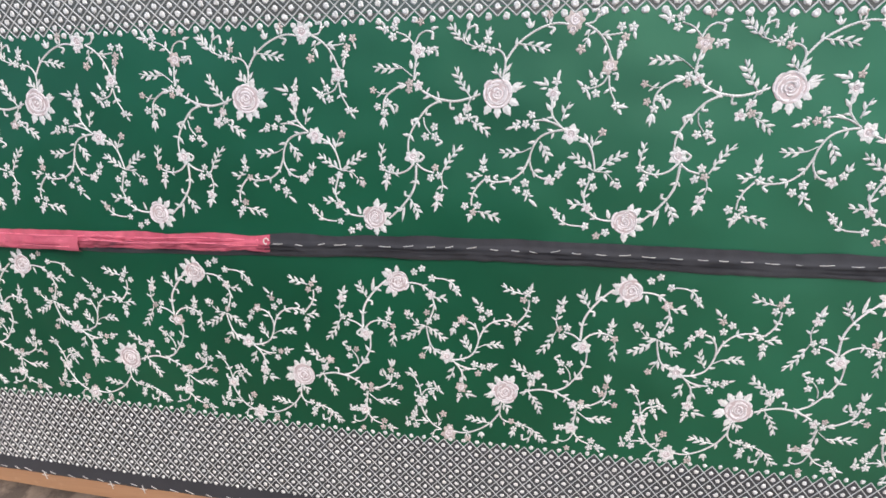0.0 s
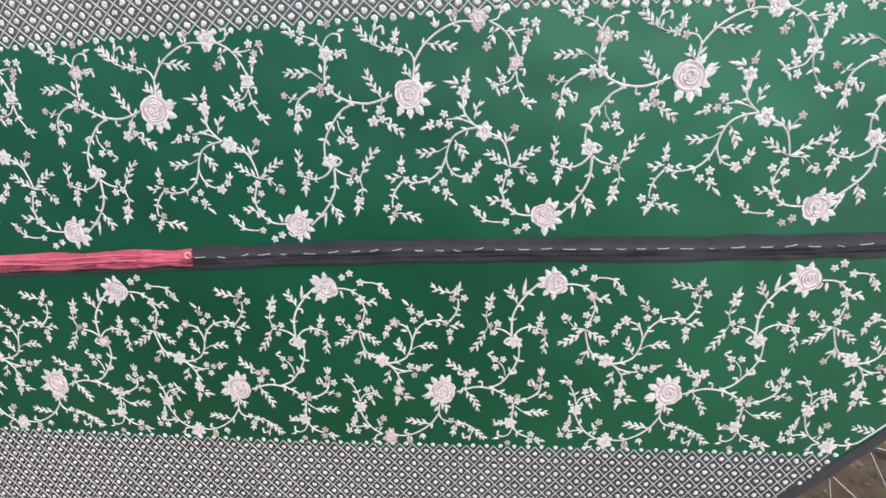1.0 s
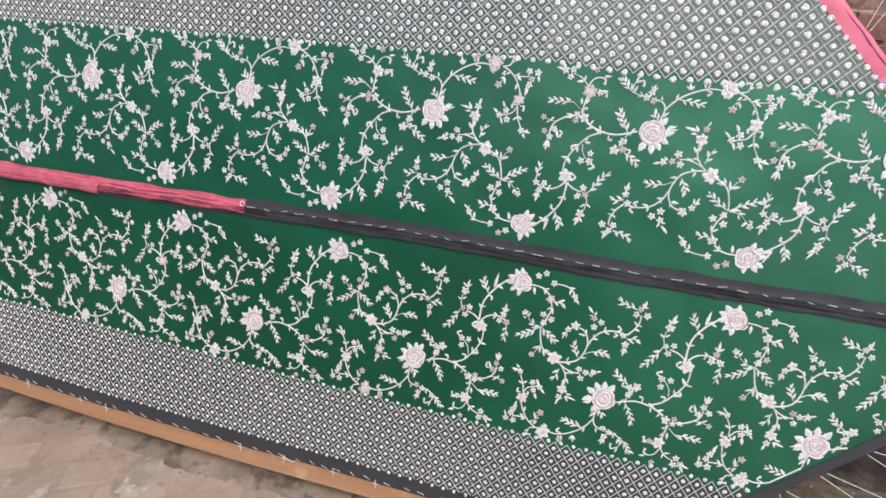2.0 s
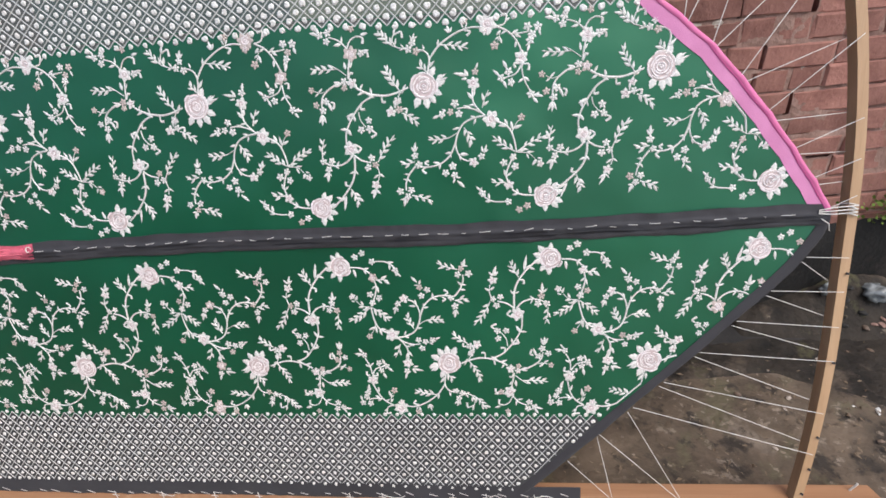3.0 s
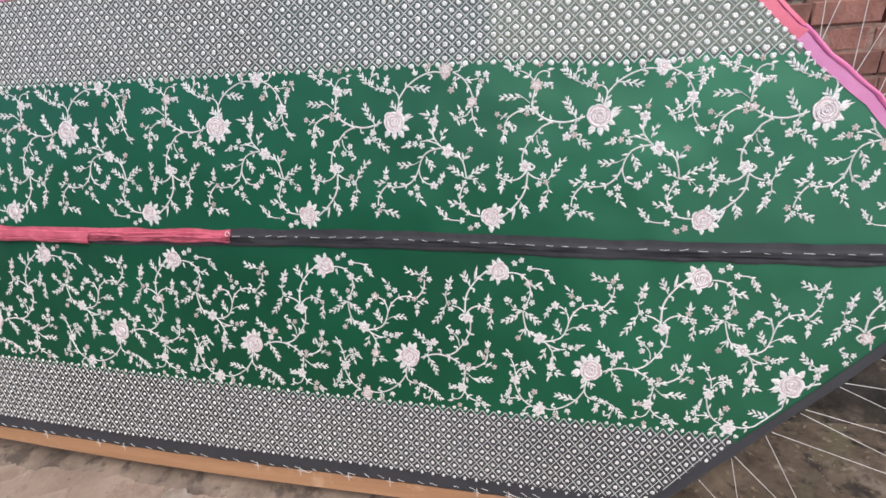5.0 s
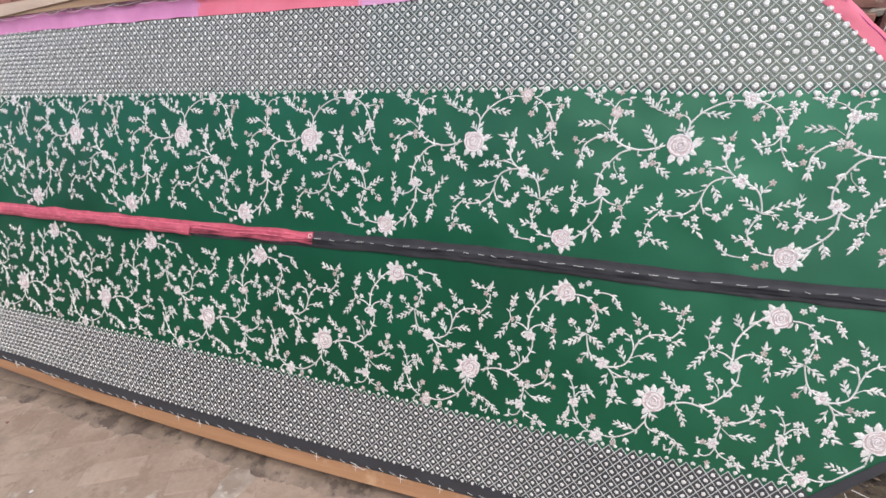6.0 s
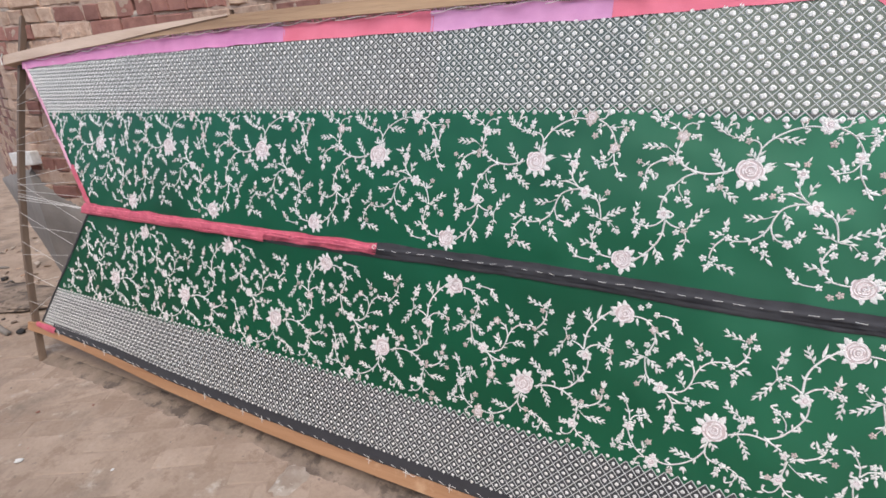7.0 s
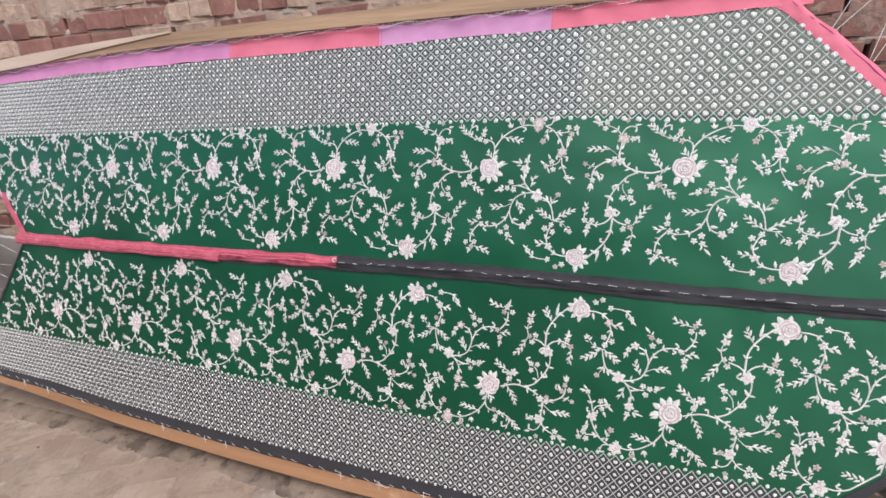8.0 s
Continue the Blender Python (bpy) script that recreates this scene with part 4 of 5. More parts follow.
for u0, u1, material, label in ((-2.36, -0.5, MAUVE, "mauve pink cotton strip"), (-0.51, 0.15, CORAL, "coral pink cotton strip"), (0.14, 0.74, LILAC, "lilac pink cotton strip"), (0.73, 1.41, CORAL, "coral pink cotton strip")):
    strip("top_strip", [(u, (warp(u, OUTER_T) + top_mid(u) - 0.03) / 2) for u in np.linspace(u0, u1, max(12, int((u1 - u0) * 40)))], TOP_PROFILE, material, label, 0.011)
strip("bottom_strip", [(u, (warp(u, OUTER_B) + low_edge(u)) / 2 - 0.002) for u in np.linspace(-2.06, 1.50, 160)], [(0.030, 0.0015), (0.008, 0.003), (-0.006, 0.005), (-0.015, 0.006), (-0.019, 0.0035)], BLACK, "black cotton strip sewn along the bottom", 0.005)
strip("bottom_strip", [(u, -0.690 - 0.05 * (u + 2.2)) for u in np.linspace(-2.20, -2.02, 14)], [(0.014, 0.006), (0.0, 0.012), (-0.02, 0.010)], PINK, "scrap of rose pink cotton", 0.012)
# a darker cord paints the shade in the fold of each binding
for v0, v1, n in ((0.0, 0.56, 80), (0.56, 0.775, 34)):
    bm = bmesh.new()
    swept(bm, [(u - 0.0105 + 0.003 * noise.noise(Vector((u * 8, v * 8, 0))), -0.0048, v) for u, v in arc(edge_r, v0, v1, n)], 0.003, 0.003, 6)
    part("binding_fold", bm, FOLD_SHADE, cloth, "dark pink line painting the shade in the binding's fold")
# a stitched line, then pale and dark cords painting light and shade of folds
for k, (off, out, wide, material, label) in enumerate(((0.001, 0.0125, 0.003, CORAL, "pale pink line of stitching on the tape"), (0.013, 0.0062, 0.0032, CORAL, "pale cord painting the light on a folded ridge of the tape"), (0.007, 0.0085, 0.0026, CREASE_SHADE, "dark cord painting the shade in a crease of the tape"), (-0.009, 0.0165, 0.0030, CREASE_SHADE, "dark cord painting the shade in a crease of the tape"), (-0.015, 0.0150, 0.0030, CORAL, "pale cord painting the light on a folded ridge of the tape"))):
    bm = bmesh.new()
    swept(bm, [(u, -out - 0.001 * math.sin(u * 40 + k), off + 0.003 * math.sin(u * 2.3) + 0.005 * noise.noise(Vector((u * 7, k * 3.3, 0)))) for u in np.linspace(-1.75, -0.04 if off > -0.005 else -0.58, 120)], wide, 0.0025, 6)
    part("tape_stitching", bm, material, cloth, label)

# ---- lacing ----
def thread(points, r=0.00095, name="lacing_thread", material=None, parent=None, label=""):
    bm = bmesh.new()
    swept(bm, points, 2 * r, 2 * r, 5)
    return part(name, bm, material or STRING, parent or frame_thing, label)


def cloth_pt(f, v, out=0.012):
    return (f(v) + out + (pulled(v) if f is edge_r else 0.0), -0.006, warp(f(v), v))


def pole_pt(f, v, y=-0.02):
    return (f(v), y, v)


# lower right: level threads to the strip, and slanting ones to the next hole
for i, (v, vs, vt) in enumerate(((-0.108, -0.119, -0.186), (-0.187, -0.206, -0.280), (-0.261, -0.300, -0.376), (-0.342, -0.394, -0.522), (-0.423, -0.545, -0.649), (-0.495, -0.670, None))):
    thread([cloth_pt(edge_r, v, 0.004), pole_pt(right_u, vs, -0.018)])
    if vt:
        thread([cloth_pt(edge_r, v - 0.011, 0.004), pole_pt(lambda q: right_u(q) - 0.018, vt, 0.014)])
for v, u in ((-0.508, 1.780), (-0.577, 1.772), (-0.584, 1.590), (-0.660, 1.582)):
    thread([cloth_pt(edge_r, v, 0.004), (u, -0.003, low_edge(u))])
# upper right: threads fanning upwards to the strip and the top beam
for v, q, y in ((0.004, 0.032, -0.016), (0.060, 0.062, 0.02), (0.077, 0.117, -0.016), (0.132, 0.132, 0.02), (0.147, 0.208, -0.016), (0.210, 0.222, 0.02), (0.234, 0.385, -0.016), (0.300, 0.387, 0.02), (0.314, 0.605, -0.016), (0.379, 0.608, 0.02)):
    thread([cloth_pt(edge_r, v, 0.002), pole_pt(right_u, q, y)])
for v, q in ((0.389, 1.925), (0.446, 1.920), (0.456, 1.757), (0.530, 1.754), (0.536, 1.654), (0.624, 1.664), (0.630, 1.603), (0.70, 1.60), (0.706, 1.52)):
    thread([cloth_pt(edge_r, v, 0.002), (q, -0.02, top_mid(q) - 0.02)], 0.001)
# left: a fan of threads from the dark strip
for i in range(9):
    v = 0.66 - 0.075 * i
    thread([cloth_pt(edge_l, v, -0.012), pole_pt(left_u, v - 0.10 + 0.045 * (i % 3), 0.012)])
for i in range(10):
    v = -0.01 - 0.072 * i
    thread([cloth_pt(edge_l, v, -0.01), pole_pt(left_u, 0.02 - 0.085 * i + (0.16 if i % 2 else 0.0), 0.012)])
for v in (0.03, 0.012, -0.004):
    thread([cloth_pt(edge_l, 0.0, -0.01), pole_pt(left_u, v, 0.012)], 0.0015)
# the white lashing at the point of the cloth
for k in range(3):
    v = -0.008 + 0.008 * k
    thread([(2.055, -0.010, 0.004 * k - 0.008), (2.085, -0.016, v - 0.002), (right_u(v) + 0.004, -0.0165, v)], 0.0015, "lashing", label="white string lashing")
for k in range(4):
    v = -0.014 + 0.008 * k
    c = right_u(v)
    thread([(c + 0.0155 * math.cos(a), 0.005 + 0.0205 * math.sin(a), v + 0.003 * math.sin(2 * a)) for a in np.linspace(0, 6.28, 14)], 0.0017, "lashing", label="white string lashing")
thread([(2.06, -0.012, -0.02), (2.075, -0.018, -0.032), (2.08, -0.014, -0.05)], 0.0011, "lashing", label="loose string end")
# stitches that tie the bottom strip to the beam
u = -2.02
while u < 1.45:
    c = low_edge(u)
    w = random.uniform(0.014, 0.028)
    thread([(u, -0.0075, c + 0.010 + random.uniform(-0.003, 0.005)), (u + w, -0.0075, c + 0.003 + random.uniform(-0.002, 0.003))], 0.0009, "tie_stitch")
    u += w + random.uniform(0.012, 0.055)
u = -2.0
while u < 1.45:
    c = low_edge(u) - 0.002
    if random.random() < 0.6:
        thread([(u, -0.008, c + 0.012), (u + 0.002, -0.008, c), (u + 0.001, -0.004, c - 0.020)], 0.0013, "tie_stitch")
        thread([(u - 0.010, -0.0075, c - 0.001), (u + 0.012, -0.0075, c - 0.004)], 0.0011, "tie_stitch")
    if random.random() < (0.75 if u > 0.1 else 0.35):
        k = random.uniform(0.04, 0.09)
        thread([(u + k * t, -0.007 - 0.002 * math.sin(9 * t), c + 0.002 + 0.006 * math.sin(5 * t + u * 9) - 0.004 * t) for t in np.linspace(0, 1, 8)], 0.0012, "tie_stitch")
    u += random.uniform(0.10, 0.24)
# frayed ends along the torn edge of the top strips
for u0, u1, material in ((-2.2, -0.5, MAUVE), (-0.5, 0.15, CORAL), (0.15, 0.74, LILAC), (0.74, 1.38, CORAL)):
    bm = bmesh.new()
    u = u0
    while u < u1:
        c, lean, h = top_mid(u) - 0.034, random.uniform(-0.010, 0.010), random.uniform(0.004, 0.015)
        swept(bm, [(u, -0.010, c - 0.006), (u + lean * 0.6, -0.014, c + h * 0.6), (u + lean * 1.6, -0.012, c + h)], 0.0016, 0.0012, 3)
        u += random.uniform(0.003, 0.014)
    part("frayed_edge", bm, material, cloth, "frayed pink ends of torn cotton")["kind"] = "stuff"
# wavy basting thread along the top beam
for k in range(28):
    a = -2.2 + 0.13 * k
    if a < 1.35:
        thread([(q, -0.016 - 0.004 * math.sin(q * 31 + k), top_mid(q) - 0.036 + 0.006 * math.sin(q * 36 + k * 1.7)) for q in np.linspace(a, a + 0.13, 9)], 0.0012, "basting_thread", BLUSH if k % 3 else STRING)
# peg holes in the right strip: black discs paint the shade inside them
for v in (-0.16, -0.40, -0.62, -0.72, -0.80):
    bm = bmesh.new()
    bmesh.ops.create_cone(bm, cap_ends=True, segments=10, radius1=0.0035, radius2=0.003, depth=0.004, matrix=pose(right_u(v) + 0.004, -0.0148, v, 90))
    part("peg_hole", bm, BLACK, frame_thing, "small black disc painting the shade inside a peg hole")
# end pins of the beams
for u, f in ((-2.50, top_mid), (2.27, low_edge)):
    for s in (-1, 1):
        thread([(u, 0.028 * s - 0.004, f(u) - 0.03), (u - 0.012, 0.033 * s, f(u)), (u, 0.028 * s - 0.004, f(u) + 0.03)], 0.003, "end_lashing", label="pale cord round the beam end")


# ---- the brick wall ----
def brick_mesh(name, w, h, material, seed):
    rnd = random.Random(seed)
    d, c = 0.10, 0.0055
    v = []
    for y, inset in ((d, 0.0), (c, 0.0), (0.0, c)):
        for sx, sz in ((-1, -1), (1, -1), (1, 1), (-1, 1)):
            v.append((sx * (w / 2 - inset) + rnd.uniform(-0.004, 0.004), y + rnd.uniform(-0.003, 0.003), sz * (h / 2 - inset) + rnd.uniform(-0.003, 0.003)))
    f = [(8, 9, 10, 11)]
    for a, b in ((0, 4), (4, 8)):
        f += [(a + k, a + (k + 1) % 4, b + (k + 1) % 4, b + k) for k in range(4)]
    return shared(name, (v, f), material)


COURSE = 0.083
LONG = [brick_mesh("brick", 0.228, 0.0745, BRICK, k) for k in range(7)]
SHORT = [brick_mesh("brick", 0.110, 0.0745, BRICK, 20 + k) for k in range(7)]
PALE_LONG = [brick_mesh("brick", 0.222, 0.070, PALE_BRICK, 40 + k) for k in range(5)]
PALE_SHORT = [brick_mesh("brick", 0.106, 0.070, PALE_BRICK, 60 + k) for k in range(5)]
WALL_L, WALL_R, WALL_H = -2.78, 5.2, 2.75
lie = math.degrees(math.atan(0.08))
WALL = pose(0, wall_y(0), 0, 0, 0, lie)
bm = bmesh.new()
box(bm, 0.9, WALL_R, 0.045, 0.26, 0.0, WALL_H)
wall = tagged(part("wall_north", bm, GAP), "old red brick wall with open and crumbling joints", "wall", kind="structure")
wall.matrix_world = WALL
bm = bmesh.new()
box(bm, WALL_L, 0.898, 0.030, 0.26, 0.0, WALL_H)
part("wall_core", bm, PALE_MORTAR, wall, "lime-pointed run of the old wall")
rest, rest_pale = Gather(), Gather()
open_joints = []
count = 0
for j in range(int(WALL_H / COURSE)):
    z = COURSE * (j + 0.5)
    heads = j % 2 == 0
    x = WALL_L + random.uniform(0, 0.06)
    while x < WALL_R - 0.1:
        short = heads != (random.random() < 0.12)
        w = 0.108 if short else 0.226
        cx = x + w / 2
        pale = random.random() < (0.68 if cx < -1.7 else 0.38 if cx < 0.9 else 0.0)
        me = random.choice({(True, True): PALE_SHORT, (True, False): SHORT, (False, True): PALE_LONG, (False, False): LONG}[(short, pale)])
        m = pose(cx, random.uniform(-0.004, 0.005), z + random.uniform(-0.004, 0.004) + 0.010 * math.sin(cx * 1.7 + j * 0.35), random.uniform(-1.6, 1.6), random.uniform(-1.6, 1.6), random.uniform(-1.4, 1.4)) @ Matrix.Diagonal((random.uniform(0.97, 1.02), 1, random.uniform(0.96, 1.07), 1))
        if (1.45 < cx < 3.1 and 0.45 < z < 1.75) or (-2.78 < cx < -0.2 and 1.68 < z < 2.05):
            ob = mesh_part("brick", me, None, wall)
            ob.matrix_local = m
            count += 1
        elif not (-1.6 < cx < 1.2 and z < 1.5):
            (rest_pale if pale else rest).add([tuple(m @ q.co) for q in me.vertices], [tuple(p.vertices) for p in me.polygons])
        gap = random.choice((0.006, 0.008, 0.011, 0.017))
        if random.random() < 0.24:
            open_joints.append((x + w + gap / 2, z + 0.010 * math.sin(cx * 1.7 + j * 0.35), max(gap * 0.75, 0.008), 0.036))
        if random.random() < 0.09:
            open_joints.append((cx, z + 0.041 + 0.010 * math.sin(cx * 1.7 + j * 0.35), w * random.uniform(0.2, 0.5), 0.006))
        x += w + gap
ob = mesh_part("brickwork", rest.mesh("brickwork"), BRICK, wall)
ob["kind"] = "stuff"
ob = mesh_part("brickwork", rest_pale.mesh("brickwork"), PALE_BRICK, wall)
ob["kind"] = "stuff"

# mortar standing rough between the bricks, fallen out of some joints
def mortar_skin(x0, x1, z0, z1, step, material, depth, rough, label):
    bm = bmesh.new()
    nx, nz = round((x1 - x0) / step), round((z1 - z0) / step)
    holes = {}
    for h in open_joints:
        for q in (-1, 0, 1):
            holes.setdefault(int(h[0] * 4) + q, []).append(h)
    grid = []
    for k in range(nz + 1):
        row = []
        for i in range(nx + 1):
            x, z = x0 + (x1 - x0) * i / nx, z0 + (z1 - z0) * k / nz
            p = Vector((x, z, 0.3))
            y = depth + rough * (noise.noise(p * 7) + 0.7 * noise.noise(p * 19) + 0.4 * noise.noise(p * 47))
            row.append(bm.verts.new((x + 0.3 * step * noise.noise(p * 61), y, z + 0.3 * step * noise.noise(p * 53))))
        grid.append(row)
    for k in range(nz):
        for i in range(nx):
            x, z = x0 + (i + 0.5) * step, z0 + (k + 0.5) * step
            if not any(abs(x - a) < wx and abs(z - b) < wz for a, b, wx, wz in holes.get(int(x * 4), ())):
                bm.faces.new((grid[k][i], grid[k][i + 1], grid[k + 1][i + 1], grid[k + 1][i]))
    bmesh.ops.delete(bm, geom=[q for q in bm.verts if not q.link_faces], context="VERTS")
    ob = part("mortar", bm, material, wall, label, True)


mortar_skin(0.9, 4.2, 0.3, 2.1, 0.011, MORTAR, 0.0050, 0.0065, "crumbling reddish mortar between the bricks")
open_joints = open_joints[::5]
mortar_skin(WALL_L, 0.9, 0.0, 2.45, 0.016, PALE_MORTAR, 0.007, 0.013, "rough pale mortar smeared over the bricks")

# smears of lime mortar in some of the joints
for k in range(60):
    if k % 2:
        x, z = random.uniform(1.5, 3.1), COURSE * random.randrange(7, 20)
    else:
        x, z = random.uniform(-2.7, 0.2), COURSE * random.randrange(20, 26)
    bm = bmesh.new()
    r = random.uniform(0.02, 0.06)
    bmesh.ops.create_uvsphere(bm, u_segments=9, v_segments=5, radius=1.0, matrix=Matrix.Translation((x, 0.012, z)) @ Matrix.Diagonal((r, 0.012, random.uniform(0.007, 0.02), 1)))
    for q in bm.verts:
        q.co += Vector((noise.noise(q.co * 60), 0.2 * noise.noise(q.co * 45), noise.noise(q.co * 55 + Vector((5, 0, 0))))) * 0.012
    part("mortar_smear", bm, LIME, wall, "pale crumbling lime mortar")

# rendered foot of the wall, near black
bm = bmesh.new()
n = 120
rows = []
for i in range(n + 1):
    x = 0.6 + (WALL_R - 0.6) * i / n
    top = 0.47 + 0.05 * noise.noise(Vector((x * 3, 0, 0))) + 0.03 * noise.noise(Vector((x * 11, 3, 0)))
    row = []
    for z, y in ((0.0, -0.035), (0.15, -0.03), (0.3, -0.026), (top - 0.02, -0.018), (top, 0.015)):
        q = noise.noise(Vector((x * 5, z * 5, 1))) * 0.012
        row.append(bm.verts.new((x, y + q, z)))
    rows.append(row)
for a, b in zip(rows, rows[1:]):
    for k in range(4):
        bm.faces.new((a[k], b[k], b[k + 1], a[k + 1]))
foot = part("wall_render", bm, BLACK_RENDER, wall, "near-black cement render at the wall's foot", True)

# grey cement patch at the bend of the wall
bm = bmesh.new()
rows = []
for i in range(41):
    x = WALL_L - 0.004 + 1.3 * i / 40
    top = 1.03 - 0.55 * (i / 40) ** 0.6 + 0.05 * noise.noise(Vector((x * 6, 1, 0)))
    rows.append([bm.verts.new((x, -0.02 + 0.006 * noise.noise(Vector((x * 7, z * 7, 0))), z * top)) for z in (0, 0.25, 0.5, 0.75, 0.97)] + [bm.verts.new((x, 0.014, top))])
for a, b in zip(rows, rows[1:]):
    for k in range(5):
        bm.faces.new((a[k], b[k], b[k + 1], a[k + 1]))
part("cement_patch", bm, CEMENT, wall, "grey cement render at the bend of the wall", True)

# the wall's far run beyond the bend
bm = bmesh.new()
box(bm, 0, 9.0, 0.0, 0.24, 0, 2.6)
far_wall = tagged(part("wall_west", bm, FAR_BRICK), "weathered brown brick wall running back from the bend", "wall", kind="structure")
far_wall.matrix_world = pose(-2.80, 0.36, 0, 0, 0, 159.4) @ pose(0, -0.24, 0)
bm = bmesh.new()
rows = []
for i in range(41):
    x = -0.02 + 7.0 * i / 40
    top = max(1.0 * (1 - x / 7.2), 0.04) + 0.04 * noise.noise(Vector((x * 3, 2, 0)))
    rows.append([bm.verts.new((x, y, z)) for y, z in ((0.05, 0.0), (0.045, top * 0.5), (0.04, top), (0.001, top + 0.005))])
for a, b in zip(rows, rows[1:]):
    for k in range(3):
        bm.faces.new((a[k], b[k], b[k + 1], a[k + 1]))
ob = part("wall_render", bm, CEMENT, far_wall, "grey cement render sloping down along the wall", True)
ob.matrix_local = pose(0, 0.24, 0)

# its courses, proud of the joints
courses = {False: Gather(), True: Gather()}
for j in range(31):
    x = 0.02 + (0.11 if j % 2 else 0.0)
    while x < 5.0:
        pale = random.random() < 0.6
        me = random.choice(PALE_LONG if pale else LONG)
        m = pose(x + 0.113, 0.252 + random.uniform(-0.004, 0.004), COURSE * (j + 0.5), 0, random.uniform(-1.2, 1.2), 180)
        courses[pale].add([tuple(m @ q.co) for q in me.vertices], [tuple(p.vertices) for p in me.polygons])
        x += 0.226 + random.choice((0.008, 0.012, 0.018))
for pale, g in courses.items():
    mesh_part("brickwork", g.mesh("brickwork"), PALE_BRICK if pale else BRICK, far_wall)["kind"] = "stuff"

# plain unseen wall added behind; it keeps low sky off the cloth's lower part
bm = bmesh.new()
box(bm, -9.0, 1.7, -2.95, -2.7, 0.0, 2.15)
tagged(part("wall_south", bm, FAR_BRICK), "unseen brown wall added behind to block low sky", "wall", kind="structure")

# ---- the yard ----
def lump(name, m, size, material, label, category, seed, rough=0.35, sub=3):
    bm = bmesh.new()
    bmesh.ops.create_icosphere(bm, subdivisions=sub, radius=1.0)
    off = Vector((seed * 3.7, seed * 1.3, 0))
    for q in bm.verts:
        k = 1 + rough * noise.noise(q.co * 1.7 + off) + rough * 0.6 * noise.noise(q.co * 4.1 + off)
        q.co *= k
        q.co = Vector((q.co.x * size[0], q.co.y * size[1], q.co.z * size[2]))
    low = min(q.co.z for q in bm.verts)
    for q in bm.verts:
        q.co.z -= low
    groups = {"rubble": "broken rubble", "pebble": "small chips on the ground", "litter": "paper scraps", "plastic bag": "plastic bags by the drain"}
    ob = tagged(part(name, bm, material, None, "", sub > 2), label, category, groups.get(category, ""))
    ob.matrix_world = m
    return ob


# dark soil between the frame and the wall
bm = bmesh.new()
g = 60
grid = []
for j in range(g + 1):
    row = []
    for i in range(g + 1):
        x, y = 0.9 + 4.3 * i / g, -0.26 + 1.02 * j / g
        edge = min(i, j * 1.2, (g - i)) / g
        z = 0.004 + 0.02 * min(edge * 6, 1) * (0.6 + noise.noise(Vector((x * 2.2, y * 2.2, 0)))) + 0.010 * noise.noise(Vector((x * 9, y * 9, 2))) * min(edge * 6, 1)
        wob = 0.05 * noise.noise(Vector((x * 4, 7, 0)))
        row.append(bm.verts.new((x, y + (wob if j == 0 else 0), max(z, 0.003) if j else -0.004)))
    grid.append(row)
for j in range(g):
    for i in range(g):
        bm.faces.new((grid[j][i], grid[j][i + 1], grid[j + 1][i + 1], grid[j + 1][i]))
soil = tagged(part("soil", bm, SOIL, None, "", True), "damp dark brown soil strewn with leaf litter", "soil", kind="structure")
lit = Gather()
for k in range(760):
    x, y = random.uniform(1.2, 3.6), random.uniform(-0.2, 0.5)
    if k % 3 == 0:
        x, y = random.uniform(-4.0, -2.6), random.uniform(-0.12, 0.4)
    a, s = random.uniform(0, 6.28), random.uniform(0.004, 0.013)
    z = 0.03 + 0.012 * noise.noise(Vector((x * 2.2, y * 2.2, 0)))
    c, d = math.cos(a) * s, math.sin(a) * s
    h = random.uniform(0.0, 0.008)
    lit.add([(x - c, y - d, z), (x - d * 0.4, y + c * 0.4, z + h), (x + c, y + d, z + 0.002), (x + d * 0.4, y - c * 0.4, z + h * 0.4)], [(0, 1, 2, 3)])
ob = tagged(mesh_part("leaf_litter", lit.mesh("leaf_litter"), LITTER), "dry brown leaf scraps on the soil", "leaf litter", kind="stuff")
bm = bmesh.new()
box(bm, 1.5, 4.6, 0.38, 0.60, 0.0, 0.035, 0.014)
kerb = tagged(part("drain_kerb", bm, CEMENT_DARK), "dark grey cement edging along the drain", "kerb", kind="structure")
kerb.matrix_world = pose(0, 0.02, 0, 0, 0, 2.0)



def heap_z(x, y):
    """The height of the refuse heaped against the wall's foot."""
    k = min(max((y - 0.46) / (wall_y(x) - 0.50), 0.0), 1.0)
    swell = math.exp(-((x - 2.78) / 0.26) ** 2)
    return 0.022 + k * k * (3 - 2 * k) * (0.05 + 0.15 * swell) + k * (0.022 * noise.noise(Vector((x * 8, y * 8, 4))) + 0.014 * noise.noise(Vector((x * 23, y * 23, 4))))


bm = bmesh.new()
grid = []
for j in range(15):
    row = []
    for i in range(81):
        x = 2.3 + 1.3 * i / 80
        y = 0.44 + (wall_y(x) + 0.01 - 0.44) * j / 14
        row.append(bm.verts.new((x, y, heap_z(x, y) if 0 < i < 80 and j else 0.0)))
    grid.append(row)
for j in range(14):
    for i in range(80):
        bm.faces.new((grid[j][i], grid[j][i + 1], grid[j + 1][i + 1], grid[j + 1][i]))
tagged(part("refuse_heap", bm, DARKENED_MUD, None, "", True), "low heap of black mud and refuse against the wall", "heap", kind="structure")
lump("plastic_bag", pose(2.665, 0.615, heap_z(2.665, 0.615) - 0.006, 0, 0, 20), (0.034, 0.022, 0.026), PLASTIC, "crumpled clear plastic bag lying on the refuse heap", "plastic bag", 3, 0.6)
